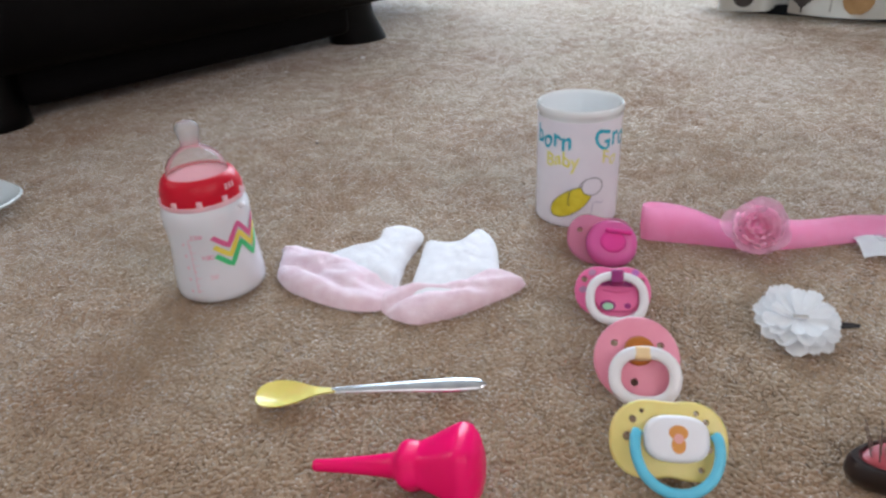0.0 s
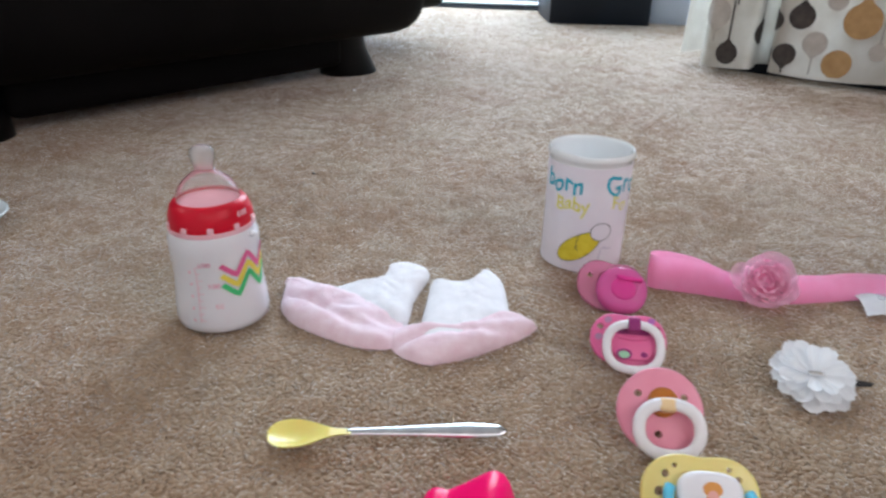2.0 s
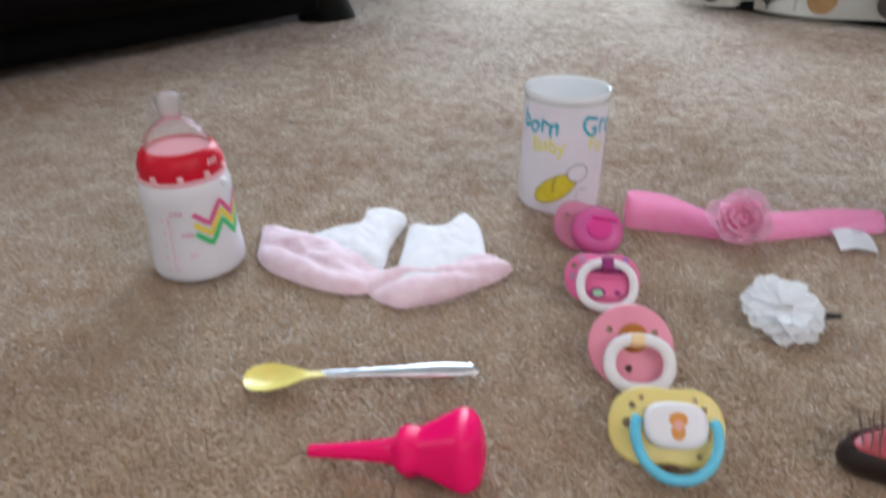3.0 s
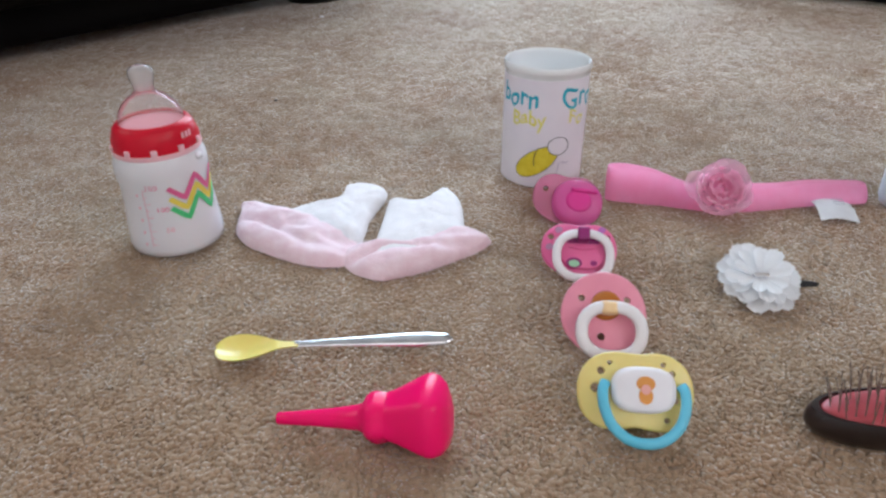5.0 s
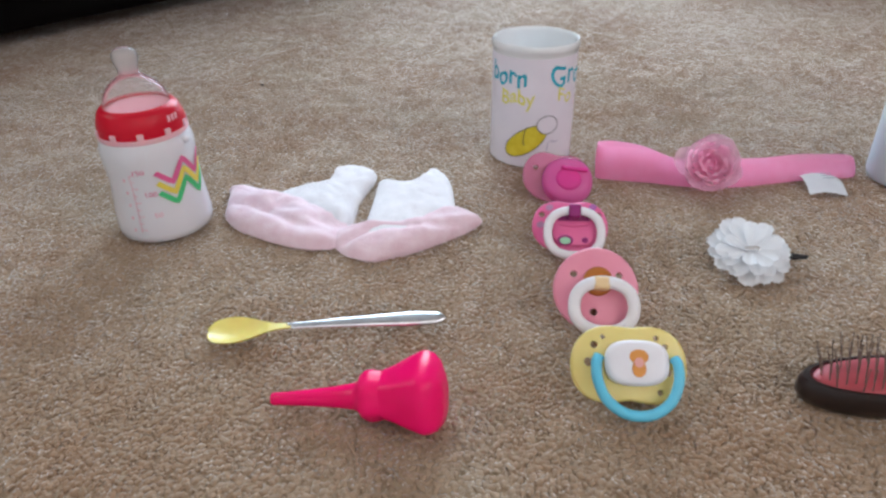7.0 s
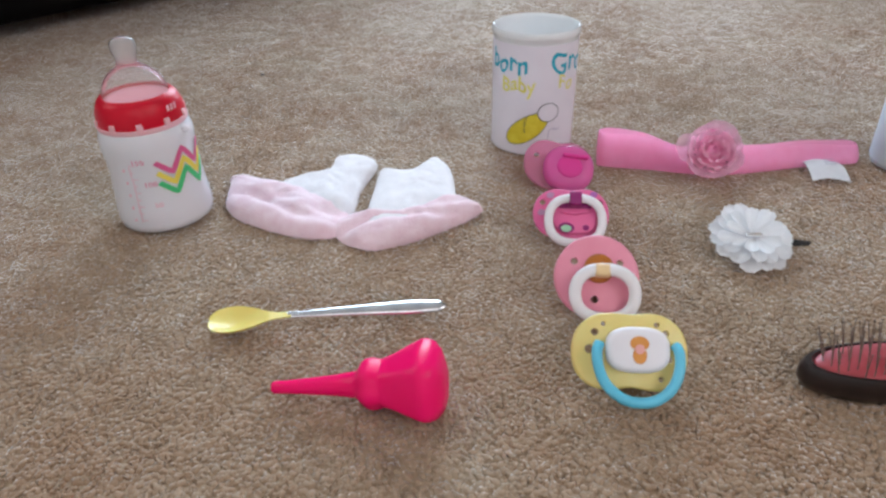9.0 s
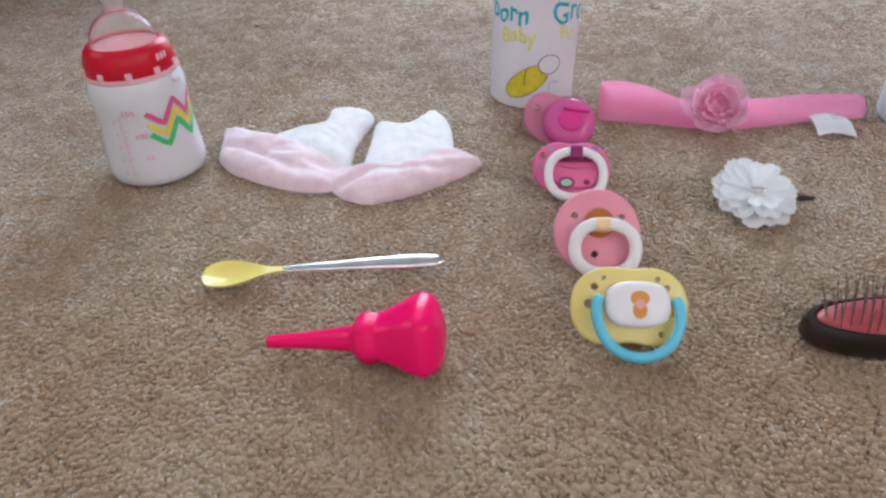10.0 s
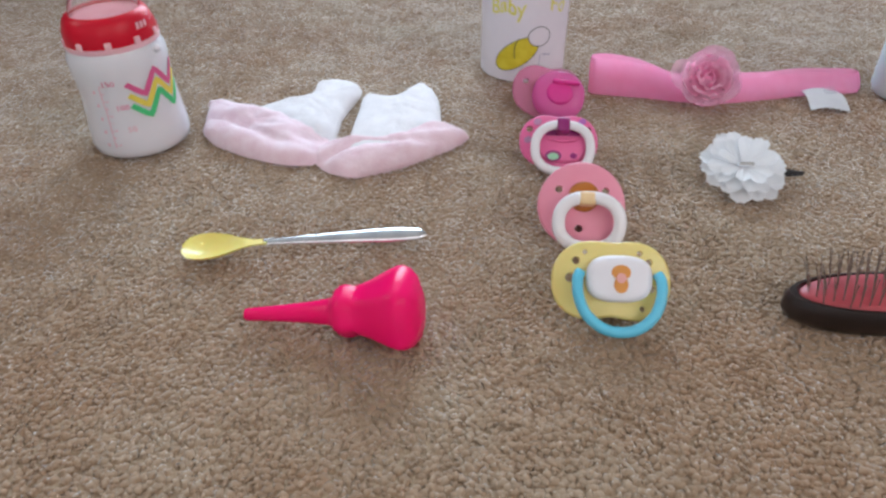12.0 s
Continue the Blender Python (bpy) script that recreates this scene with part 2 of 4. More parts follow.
TAG_CLOTH = cloth("white_tag", (0.88, 0.88, 0.90), (0.93, 0.93, 0.94), 0.1, 800.0)
TAG_INK = principled("grey_tag_ink", (0.45, 0.45, 0.5), 0.8)
BRUSH_WOOD = varied("dark_lacquered_brush", (0.008, 0.004, 0.004), (0.018, 0.008, 0.008), 45, 0.28, 0.05, 200, Coat_Weight=0.4)
BRUSH_PAD = varied("red_rubber_pad", (0.36, 0.04, 0.055), (0.50, 0.075, 0.09), 90, 0.5, 0.2, 300)
BRISTLE = principled("brown_bristle", (0.21, 0.17, 0.14), 0.4)
CLEAR_PINK = tinted("clear_pink_plastic", (1.0, 0.62, 0.78), (0.97, 0.42, 0.64), 0.38)
MAGENTA = tinted("magenta_plastic", (1.0, 0.45, 0.75), (1.0, 0.19, 0.57), 0.75)
MAGENTA_DEEP = tinted("deep_magenta_plastic", (1.0, 0.3, 0.6), (1.0, 0.09, 0.47), 0.85)
PACI_PINK = varied("pink_shield_plastic", (0.78, 0.13, 0.34), (0.83, 0.17, 0.38), 60, 0.35)
PACI_ROSE = varied("rose_shield_plastic", (0.80, 0.27, 0.38), (0.85, 0.32, 0.43), 60, 0.38)
PACI_YELLOW = varied("yellow_shield_plastic", (0.77, 0.64, 0.21), (0.82, 0.69, 0.26), 60, 0.3, Subsurface_Weight=0.1, Subsurface_Scale=0.003)
PACI_WHITE = varied("white_plastic", (0.80, 0.79, 0.83), (0.85, 0.84, 0.88), 60, 0.35)
PACI_BLUE = varied("sky_blue_plastic", (0.10, 0.52, 0.72), (0.14, 0.58, 0.78), 60, 0.32)
PURPLE = principled("dark_purple_plastic", (0.28, 0.015, 0.16), 0.35)
LILAC = principled("lilac_print", (0.50, 0.16, 0.50), 0.4)
MINT = principled("mint_print", (0.33, 0.62, 0.42), 0.4)
DUSK = principled("grey_pink_print", (0.50, 0.25, 0.42), 0.4)
AMBER = principled("amber_latex", (0.50, 0.16, 0.02), 0.3, Alpha=0.93)
CREAM = principled("cream_plastic", (0.85, 0.62, 0.34), 0.35)
ORANGE_PRINT = principled("orange_print", (0.72, 0.30, 0.06), 0.45)
PINK_PRINT = principled("pink_print", (0.80, 0.40, 0.36), 0.45)
FROST = varied("frosted_pale_blue_plastic", (0.56, 0.64, 0.72), (0.64, 0.71, 0.78), 15, 0.4, 0.03, 80, Subsurface_Weight=0.2, Subsurface_Scale=0.01)
GLASS = principled("pane_glass", (1, 1, 1), 0.0, Transmission_Weight=1.0, IOR=1.45)


# mesh helpers
def link_mesh(name, bm, material, parent=None, label="", smooth=True):
    me = bpy.data.meshes.new(name)
    bmesh.ops.recalc_face_normals(bm, faces=bm.faces[:])
    for f in bm.faces:
        f.smooth = smooth
    bm.to_mesh(me)
    bm.free()
    if smooth:
        me.set_sharp_from_angle(angle=radians(48))
    me.materials.append(material)
    ob = new(name, me)
    if parent is not None:
        ob.parent = parent
    if label:
        ob["label"] = label
    return ob


def part(name, bm, material, parent, label="", smooth=True):
    return link_mesh(name, bm, material, parent, label, smooth)


def thing(name, m, label, category, group="", kind=""):
    ob = new(name)
    ob.empty_display_size = 0.02
    ob.matrix_world = m
    return tagged(ob, label, category, group, kind)


def box(w, d, h, at=(0, 0, 0), bevel=0.0, segs=3):
    """A box with its base centre at a place."""
    bm = bmesh.new()
    bmesh.ops.create_cube(bm, size=1)
    bmesh.ops.transform(bm, matrix=Matrix.Translation((at[0], at[1], at[2] + h / 2)) @ Matrix.Diagonal((w, d, h, 1)), verts=bm.verts)
    if bevel:
        bmesh.ops.bevel(bm, geom=bm.edges[:], offset=bevel, segments=segs, profile=0.6, affect="EDGES")
    return bm


def lathe(profile, segs=48, shape=None):
    """A turned body from (radius, height) pairs; shape(angle, radius, z) may alter the radius."""
    bm = bmesh.new()
    rings = []
    for r, z in profile:
        if r < 1e-6:
            rings.append([bm.verts.new((0, 0, z))])
            continue
        ring = []
        for k in range(segs):
            a = 2 * math.pi * k / segs
            q = shape(a, r, z) if shape else r
            ring.append(bm.verts.new((q * math.cos(a), q * math.sin(a), z)))
        rings.append(ring)
    for a, b in zip(rings, rings[1:]):
        for k in range(segs):
            j = (k + 1) % segs
            if len(a) == 1 and len(b) > 1:
                bm.faces.new((a[0], b[j], b[k]))
            elif len(b) == 1 and len(a) > 1:
                bm.faces.new((a[k], a[j], b[0]))
            elif len(a) > 1:
                bm.faces.new((a[k], a[j], b[j], b[k]))
    return bm


def smooth_path(points, steps=8, closed=False):
    """Catmull-Rom through points."""
    p = [Vector(q) for q in points]
    n = len(p)
    out = []
    for i in range(n if closed else n - 1):
        a = p[(i - 1) % n] if closed else p[max(i - 1, 0)]
        b, c = p[i], p[(i + 1) % n]
        d = p[(i + 2) % n] if closed else p[min(i + 2, n - 1)]
        for s in range(steps):
            t = s / steps
            out.append(0.5 * (2 * b + (c - a) * t + (2 * a - 5 * b + 4 * c - d) * t * t + (3 * b - a - 3 * c + d) * t**3))
    if not closed:
        out.append(p[-1])
    return out


def tube(points, radius, closed=False, sides=12, squash=1.0, up=(0, 0, 1)):
    """A tube along points; squash flattens it along up; radius: a number or a function of 0..1."""
    bm = bmesh.new()
    n, up = len(points), Vector(up)
    rings = []
    for i, p in enumerate(points):
        a = points[(i - 1) % n] if closed or i else points[i]
        b = points[(i + 1) % n] if closed or i < n - 1 else points[i]
        ahead = (Vector(b) - Vector(a)).normalized()
        side = ahead.cross(up)
        side = side.normalized() if side.length > 1e-4 else Vector((1, 0, 0))
        top = side.cross(ahead)
        r = radius(i / max(n - 1, 1)) if callable(radius) else radius
        rings.append([bm.verts.new(Vector(p) + r * (math.cos(t) * side + squash * math.sin(t) * top)) for t in (2 * math.pi * k / sides for k in range(sides))])
    for i in range(n if closed else n - 1):
        a, b = rings[i], rings[(i + 1) % n]
        for k in range(sides):
            bm.faces.new((a[k], a[(k + 1) % sides], b[(k + 1) % sides], b[k]))
    if not closed:
        bm.faces.new(rings[0][::-1])
        bm.faces.new(rings[-1])
    return bm


def disc(r, z0, z1, at=(0, 0), squash=1.0, segs=28, dome=0.3):
    """A low button with a rounded rim."""
    h = z1 - z0
    bm = lathe([(0, z0), (r, z0), (r, z0 + h * 0.4), (r * 0.93, z0 + h * 0.8), (r * 0.75, z0 + h * 0.95), (r * 0.4, z0 + h * (1 + dome * 0.6)), (0, z0 + h * (1 + dome))], segs)
    bmesh.ops.transform(bm, matrix=Matrix.Translation((at[0], at[1], 0)) @ Matrix.Diagonal((1, squash, 1, 1)), verts=bm.verts)
    return bm


def plate_with_holes(outline, holes, thick, bend):
    """A moulded shield: rounded rim, real holes, gently bent."""
    bm = bmesh.new()
    pts = [Vector((x, y, 0)) for x, y in outline]

    def loop(inset, z):
        out = []
        for p in pts:
            q = p * max(1 - inset / p.length, 0.1)
            out.append(bm.verts.new((q.x, q.y, z)))
        return out

    h = thick / 2
    loops = [loop(i, z) for i, z in ((0.0016, h), (0.0006, h * 0.8), (0, h * 0.25), (0, -h * 0.25), (0.0006, -h * 0.8), (0.0016, -h))]
    n = len(pts)
    for a, b in zip(loops, loops[1:]):
        for k in range(n):
            bm.faces.new((a[k], a[(k + 1) % n], b[(k + 1) % n], b[k]))
    rims = []
    for x, y, r in holes:
        two = [[bm.verts.new((x + r * math.cos(t), y + r * math.sin(t), z)) for t in (2 * math.pi * k / 14 for k in range(14))] for z in (h, -h)]
        for k in range(14):
            bm.faces.new((two[0][k], two[0][(k + 1) % 14], two[1][(k + 1) % 14], two[1][k]))
        rims.append(two)
    bm.edges.ensure_lookup_table()
    for side, lp in ((0, loops[0]), (1, loops[-1])):
        edges = []
        for ring in [lp] + [two[side] for two in rims]:
            for k in range(len(ring)):
                edges.append(bm.edges.get((ring[k], ring[(k + 1) % len(ring)])))
        bmesh.ops.triangle_fill(bm, use_beauty=True, use_dissolve=False, edges=edges)
    for v in bm.verts:
        v.co.z -= bend * v.co.x * v.co.x
    return bm


def pillow(outline, height, base=0.0, rings=9, power=2.4, groove=None, rough=0.0009):
    """A soft flat body over a closed outline, puffed up to a height, with a flat underside."""
    edge = [Vector((p[0], p[1], 0)) for p in outline]
    mid = sum(edge, Vector()) / len(edge)
    bm = bmesh.new()
    levels = []
    for k in range(rings + 1):
        s = 1 - k / rings
        z = base + height * (1 - s**power) ** 0.5
        row = []
        for p in edge:
            q = mid + (p - mid) * s
            w = z
            if groove:
                w -= (z - base) * groove(q.x, q.y)
            w += rough * noise.noise(q * 160) + 2.5 * rough * noise.noise(q * 55)
            row.append(bm.verts.new((q.x, q.y, w)))
            if k == rings:
                break
        levels.append(row)
    n = len(edge)
    under = [bm.verts.new((p.x + (mid.x - p.x) * 0.06, p.y + (mid.y - p.y) * 0.06, base - 0.003)) for p in edge]
    for k in range(n):
        j = (k + 1) % n
        bm.faces.new((under[j], under[k], levels[0][k], levels[0][j]))
        for a, b in zip(levels, levels[1:]):
            if len(b) > 1:
                bm.faces.new((a[k], b[k], b[j], a[j]))
            else:
                bm.faces.new((a[k], b[0], a[j]))
    bm.faces.new(under[::-1])
    return bm


def text_verts(body, size, weight=0.006):
    """A flat filled bmesh of lettering in the built-in font, left edge and baseline at 0."""
    cu = bpy.data.curves.new("lettering", "FONT")
    cu.body, cu.size, cu.resolution_u = body, size, 3
    cu.offset = size * weight
    ob = new("lettering", cu)
    me = bpy.data.meshes.new_from_object(ob)
    bpy.data.objects.remove(ob)
    bpy.data.curves.remove(cu)
    bm = bmesh.new()
    bm.from_mesh(me)
    bpy.data.meshes.remove(me)
    bmesh.ops.triangulate(bm, faces=bm.faces[:])
    long = [e for e in bm.edges if e.calc_length() > size * 0.25]
    bmesh.ops.subdivide_edges(bm, edges=long, cuts=2)
    bmesh.ops.triangulate(bm, faces=bm.faces[:])
    return bm


def wrap(bm, radius_at, start, height, squeeze=1.0, wobble=0.0):
    """Bends flat x, y work round an upright axis: x becomes an angle from start (degrees), y a height."""
    for v in bm.verts:
        z = height + v.co.y + wobble * math.sin(v.co.x * 310 + start)
        r = radius_at(z) + v.co.z
        a = radians(start) + squeeze * v.co.x / radius_at(z)
        v.co = (r * math.cos(a), r * math.sin(a), z)
    return bm


def strip(points, width, lift=0.0004):
    """A flat band of a width along 2D points."""
    bm = bmesh.new()
    p = [Vector((x, y)) for x, y in points]
    rows = []
    for i, q in enumerate(p):
        a, b = p[max(i - 1, 0)], p[min(i + 1, len(p) - 1)]
        t = (b - a).normalized()
        s = Vector((-t.y, t.x)) * width / 2
        rows.append([bm.verts.new((*(q + s), lift)), bm.verts.new((*(q - s), lift))])
    for a, b in zip(rows, rows[1:]):
        bm.faces.new((a[0], a[1], b[1], b[0]))
    return bm


def blob(rx, ry, turn=0.0, lift=0.0004, at=(0, 0), segs=32):
    """A flat ellipse as rings, so that it can be bent."""
    bm = bmesh.new()
    c, s = math.cos(radians(turn)), math.sin(radians(turn))
    rows = []
    for k in (1.0, 0.66, 0.33):
        rows.append([])
        for i in range(segs):
            a = 2 * math.pi * i / segs
            x, y = k * rx * math.cos(a), k * ry * math.sin(a)
            rows[-1].append(bm.verts.new((at[0] + c * x - s * y, at[1] + s * x + c * y, lift)))
    for a, b in zip(rows, rows[1:]):
        for i in range(segs):
            bm.faces.new((a[i], a[(i + 1) % segs], b[(i + 1) % segs], b[i]))
    bm.faces.new(rows[-1])
    return bm


def zigzag(points, steps=6):
    out = []
    for a, b in zip(points, points[1:]):
        out += [(a[0] + (b[0] - a[0]) * k / steps, a[1] + (b[1] - a[1]) * k / steps) for k in range(steps)]
    return out + [points[-1]]


# the room
XMIN, XMAX, YMIN, YMAX, TOP = -2.6, 2.2, -2.2, 2.7, 2.4


def slab(name, w, d, h, m, material, label, kind="structure"):
    ob = link_mesh(name, box(w, d, h), material, smooth=False)
    ob.matrix_world = m
    return tagged(ob, label, name.split("_")[0], kind=kind)


floor = slab("floor", XMAX - XMIN + 0.3, YMAX - YMIN + 0.3, 0.05, pose((XMIN + XMAX) / 2, (YMIN + YMAX) / 2, -0.0518), CARPET, "beige and brown speckled cut pile carpet floor")
slab("ceiling", XMAX - XMIN + 0.3, YMAX - YMIN + 0.3, 0.1, pose((XMIN + XMAX) / 2, (YMIN + YMAX) / 2, TOP), PAINT, "plain white painted ceiling")
slab("wall_south", XMAX - XMIN, 0.12, TOP, pose((XMIN + XMAX) / 2, YMIN - 0.06, -0.01), PAINT, "plain off-white painted wall")
slab("wall_west", 0.12, YMAX - YMIN + 0.24, TOP, pose(XMIN - 0.06, (YMIN + YMAX) / 2, -0.01), PAINT, "plain off-white painted wall")
slab("wall_east", 0.12, YMAX - YMIN + 0.24, TOP, pose(XMAX + 0.06, (YMIN + YMAX) / 2, -0.01), PAINT, "plain off-white painted wall")
DOOR0, DOOR1, DOOR_H = -0.8, 0.9, 2.05
slab("wall_north", DOOR0 - XMIN, 0.12, TOP, pose((XMIN + DOOR0) / 2, YMAX + 0.06, -0.01), PAINT, "off-white painted wall beside the glazed door")
slab("wall_north_2", XMAX - DOOR1, 0.12, TOP, pose((XMAX + DOOR1) / 2, YMAX + 0.06, -0.01), PAINT, "off-white painted wall beside the glazed door")
slab("wall_north_3", DOOR1 - DOOR0, 0.12, TOP - DOOR_H, pose((DOOR0 + DOOR1) / 2, YMAX + 0.06, DOOR_H - 0.01), PAINT, "off-white painted wall over the glazed door")
slab("baseboard", XMAX - DOOR1, 0.016, 0.09, pose((XMAX + DOOR1) / 2, YMAX - 0.009, -0.005), WHITE_GLOSS, "white gloss skirting board along the wall")

# glazed door with a low white sill
door = thing("door_1", pose((DOOR0 + DOOR1) / 2, YMAX + 0.06, 0), "white framed glazed patio door, closed", "door", kind="structure")
DW = DOOR1 - DOOR0
part("sill", box(DW, 0.16, 0.022, (0, -0.045, -0.004), 0.004), WHITE_GLOSS, door)
part("sill_track", box(DW, 0.012, 0.008, (0, -0.1285, 0.004), 0.002), BLACK_BOARD, door, "black rubber strip of the sill")
for x in (-DW / 2 + 0.035, 0.0, DW / 2 - 0.035):
    part("stile", box(0.07, 0.06, DOOR_H - 0.02, (x, 0, 0.0185), 0.006), WHITE_GLOSS, door)
for z in (0.02, DOOR_H - 0.1):
    part("rail", box(DW - 0.01, 0.052, 0.09, (0, 0, z), 0.006), WHITE_GLOSS, door)
for s in (-1, 1):
    pane = part("pane", box(DW / 2 - 0.09, 0.008, DOOR_H - 0.24, (s * DW / 4, 0, 0.12)), GLASS, door, smooth=False)
    pane.visible_shadow = False
cable = part("cable", tube(smooth_path([(-0.35, -0.15, 0.004), (0.0, -0.17, 0.004), (0.3, -0.16, 0.006), (0.6, -0.2, 0.004)]), 0.004), BLACK_BOARD, door, "thin black cable along the sill")



# unseen frames, added round the lamps behind and beside the display
def lamp_frame(name, m, w, h):
    f = thing(name, m, "white window frame, unseen, added round a lamp", "window", kind="structure")
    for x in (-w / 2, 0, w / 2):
        part("lamp_frame_bar", box(0.05, 0.03, h + 0.05, (x, 0, -h / 2 - 0.025), 0.004), WHITE_GLOSS, f)
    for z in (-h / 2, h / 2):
        part("lamp_frame_bar", box(w - 0.051, 0.026, 0.05, (0, 0, z - 0.025), 0.004), WHITE_GLOSS, f)


lamp_frame("rear_lamp_frame", pose(0.6, YMIN + 0.016, 1.6), 2.3, 1.3)
lamp_frame("east_lamp_frame", pose(XMAX - 0.016, -0.75, 1.5, 0, 0, 90), 1.8, 1.3)
lamp_frame("west_lamp_frame", pose(XMIN + 0.016, 0.3, 1.6, 0, 0, 90), 1.6, 1.3)

# wall piece behind the patterned curtain
CD = Vector((0.835, -0.55, 0)).normalized()
CN = Vector((-CD.y, CD.x, 0))
C0 = Vector((0.402, 1.548, 0))
CA = math.degrees(math.atan2(CD.y, CD.x))
mid = C0 + CD * 1.15 + CN * 0.17
slab("wall_bay", 1.9, 0.1, TOP, Matrix.Translation((mid.x, mid.y, -0.01)) @ pose(0, 0, 0, 0, 0, CA), PAINT, "off-white wall behind the patterned curtain")

# black strip added to give the dark shade gap beneath the hem
mid = C0 + CD * 0.88 + CN * 0.085
slab("skirting_board", 1.7, 0.02, 0.07, Matrix.Translation((mid.x, mid.y, -0.004)) @ pose(0, 0, 0, 0, 0, CA), BLACK_BOARD, "dark board standing in for the shade under the curtain hem")


# curtain
FOLDS = [(-0.054, 0.075), (-0.035, 0.125), (-0.008, 0.150), (0.016, 0.110), (0.010, 0.040), (0.022, -0.012), (0.050, -0.026), (0.090, -0.030), (0.118, -0.026), (0.124, 0.000), (0.120, 0.034), (0.136, 0.048), (0.154, 0.034), (0.154, 0.000), (0.164, -0.028), (0.200, -0.026), (0.280, -0.012), (0.360, 0.002), (0.460, -0.006), (0.580, 0.012), (0.720, 0.0), (0.860, 0.014), (1.000, 0.002), (1.150, 0.014), (1.300, 0.0), (1.450, 0.012), (1.620, 0.004)]
PLAN = smooth_path([(a, d, 0) for a, d in FOLDS], 8)
RUN = [0.0]
for q0, q1 in zip(PLAN, PLAN[1:]):
    RUN.append(RUN[-1] + (q1 - q0).length)
PIECE_A, PIECE_B = RUN[5 * 8], RUN[14 * 8]
PLAN_A, PLAN_D = [q.x for q in PLAN], [q.y for q in PLAN]


def curtain_at(u, z):
    """A place on the cloth: u metres along its folded run, z high; the folds open a little and sway with height."""
    a, d = float(np.interp(u, RUN, PLAN_A)), float(np.interp(u, RUN, PLAN_D))
    d += 0.003 * math.sin(9 * z + 7 * u)
    a += 0.006 * math.sin(5 * z) * math.exp(-((u / 0.4) ** 2))
    p = C0 + CD * a + CN * d
    return Vector((p.x, p.y, z))


CU, CZ0, CZ1 = RUN[-1], 0.021, 2.15
bm = bmesh.new()
nu, nz = 420, 26
grid = [[bm.verts.new(curtain_at(CU * i / nu, CZ0 + 0.004 * math.sin(17 * CU * i / nu) + (CZ1 - CZ0) * (j / nz) ** 1.6)) for i in range(nu + 1)] for j in range(nz + 1)]
for j in range(nz):
    for i in range(nu):
        bm.faces.new((grid[j][i], grid[j][i + 1], grid[j + 1][i + 1], grid[j + 1][i]))
bmesh.ops.solidify(bm, geom=bm.faces[:], thickness=0.0015)
curtain = thing("curtain", Matrix.Identity(4), "cream curtain printed with brown, tan and grey stemmed discs", "curtain")
part("cloth", bm, CREAM_CLOTH, curtain)


def print_on_curtain(name, flat, material, u, z):
    for v in flat.verts:
        a, b = curtain_at(u + v.co.x, z + v.co.y), curtain_at(u + v.co.x + 0.002, z + v.co.y)
        t = (b - a).normalized()
        out = Vector((t.y, -t.x, 0))
        v.co = a + out * 0.0022
        v.co.z = max(v.co.z, CZ0 + 0.004)
    return part(name, flat, material, curtain)


def teardrop(r, up):
    """A disc drawn out into a point where its stem begins."""
    bm = bmesh.new()
    rows = []
    for k in (1.0, 0.7, 0.4, 0.15):
        rows.append([])
        for i in range(36):
            a = 2 * math.pi * i / 36
            point = max(0.0, math.sin(a) * up) ** 34 * 0.32
            q = k * r * (1 + point)
            rows[-1].append(bm.verts.new((q * math.cos(a) * (1 - 0.0), q * math.sin(a), 0)))
    for a, b in zip(rows, rows[1:]):
        for i in range(36):
            bm.faces.new((a[i], a[(i + 1) % 36], b[(i + 1) % 36], b[i]))
    bm.faces.new(rows[-1])
    return bm


inks = (PRINT_DARK, PRINT_TAN, PRINT_GREY, PRINT_OLIVE)


def stemmed_disc(u, z, r, ink, up, stem):
    """One printed motif: a disc with its tapering stem, upwards or downwards."""
    print_on_curtain("printed_disc", teardrop(r, up), ink, u, z)
    if stem:
        lo, hi = (r * 1.2, r * 1.2 + stem) if up > 0 else (-r * 1.2 - stem, -r * 1.2)
        print_on_curtain("printed_stem", strip([(0, lo + (hi - lo) * k / 10) for k in range(11)], 0.0034, 0), ink, u, z)


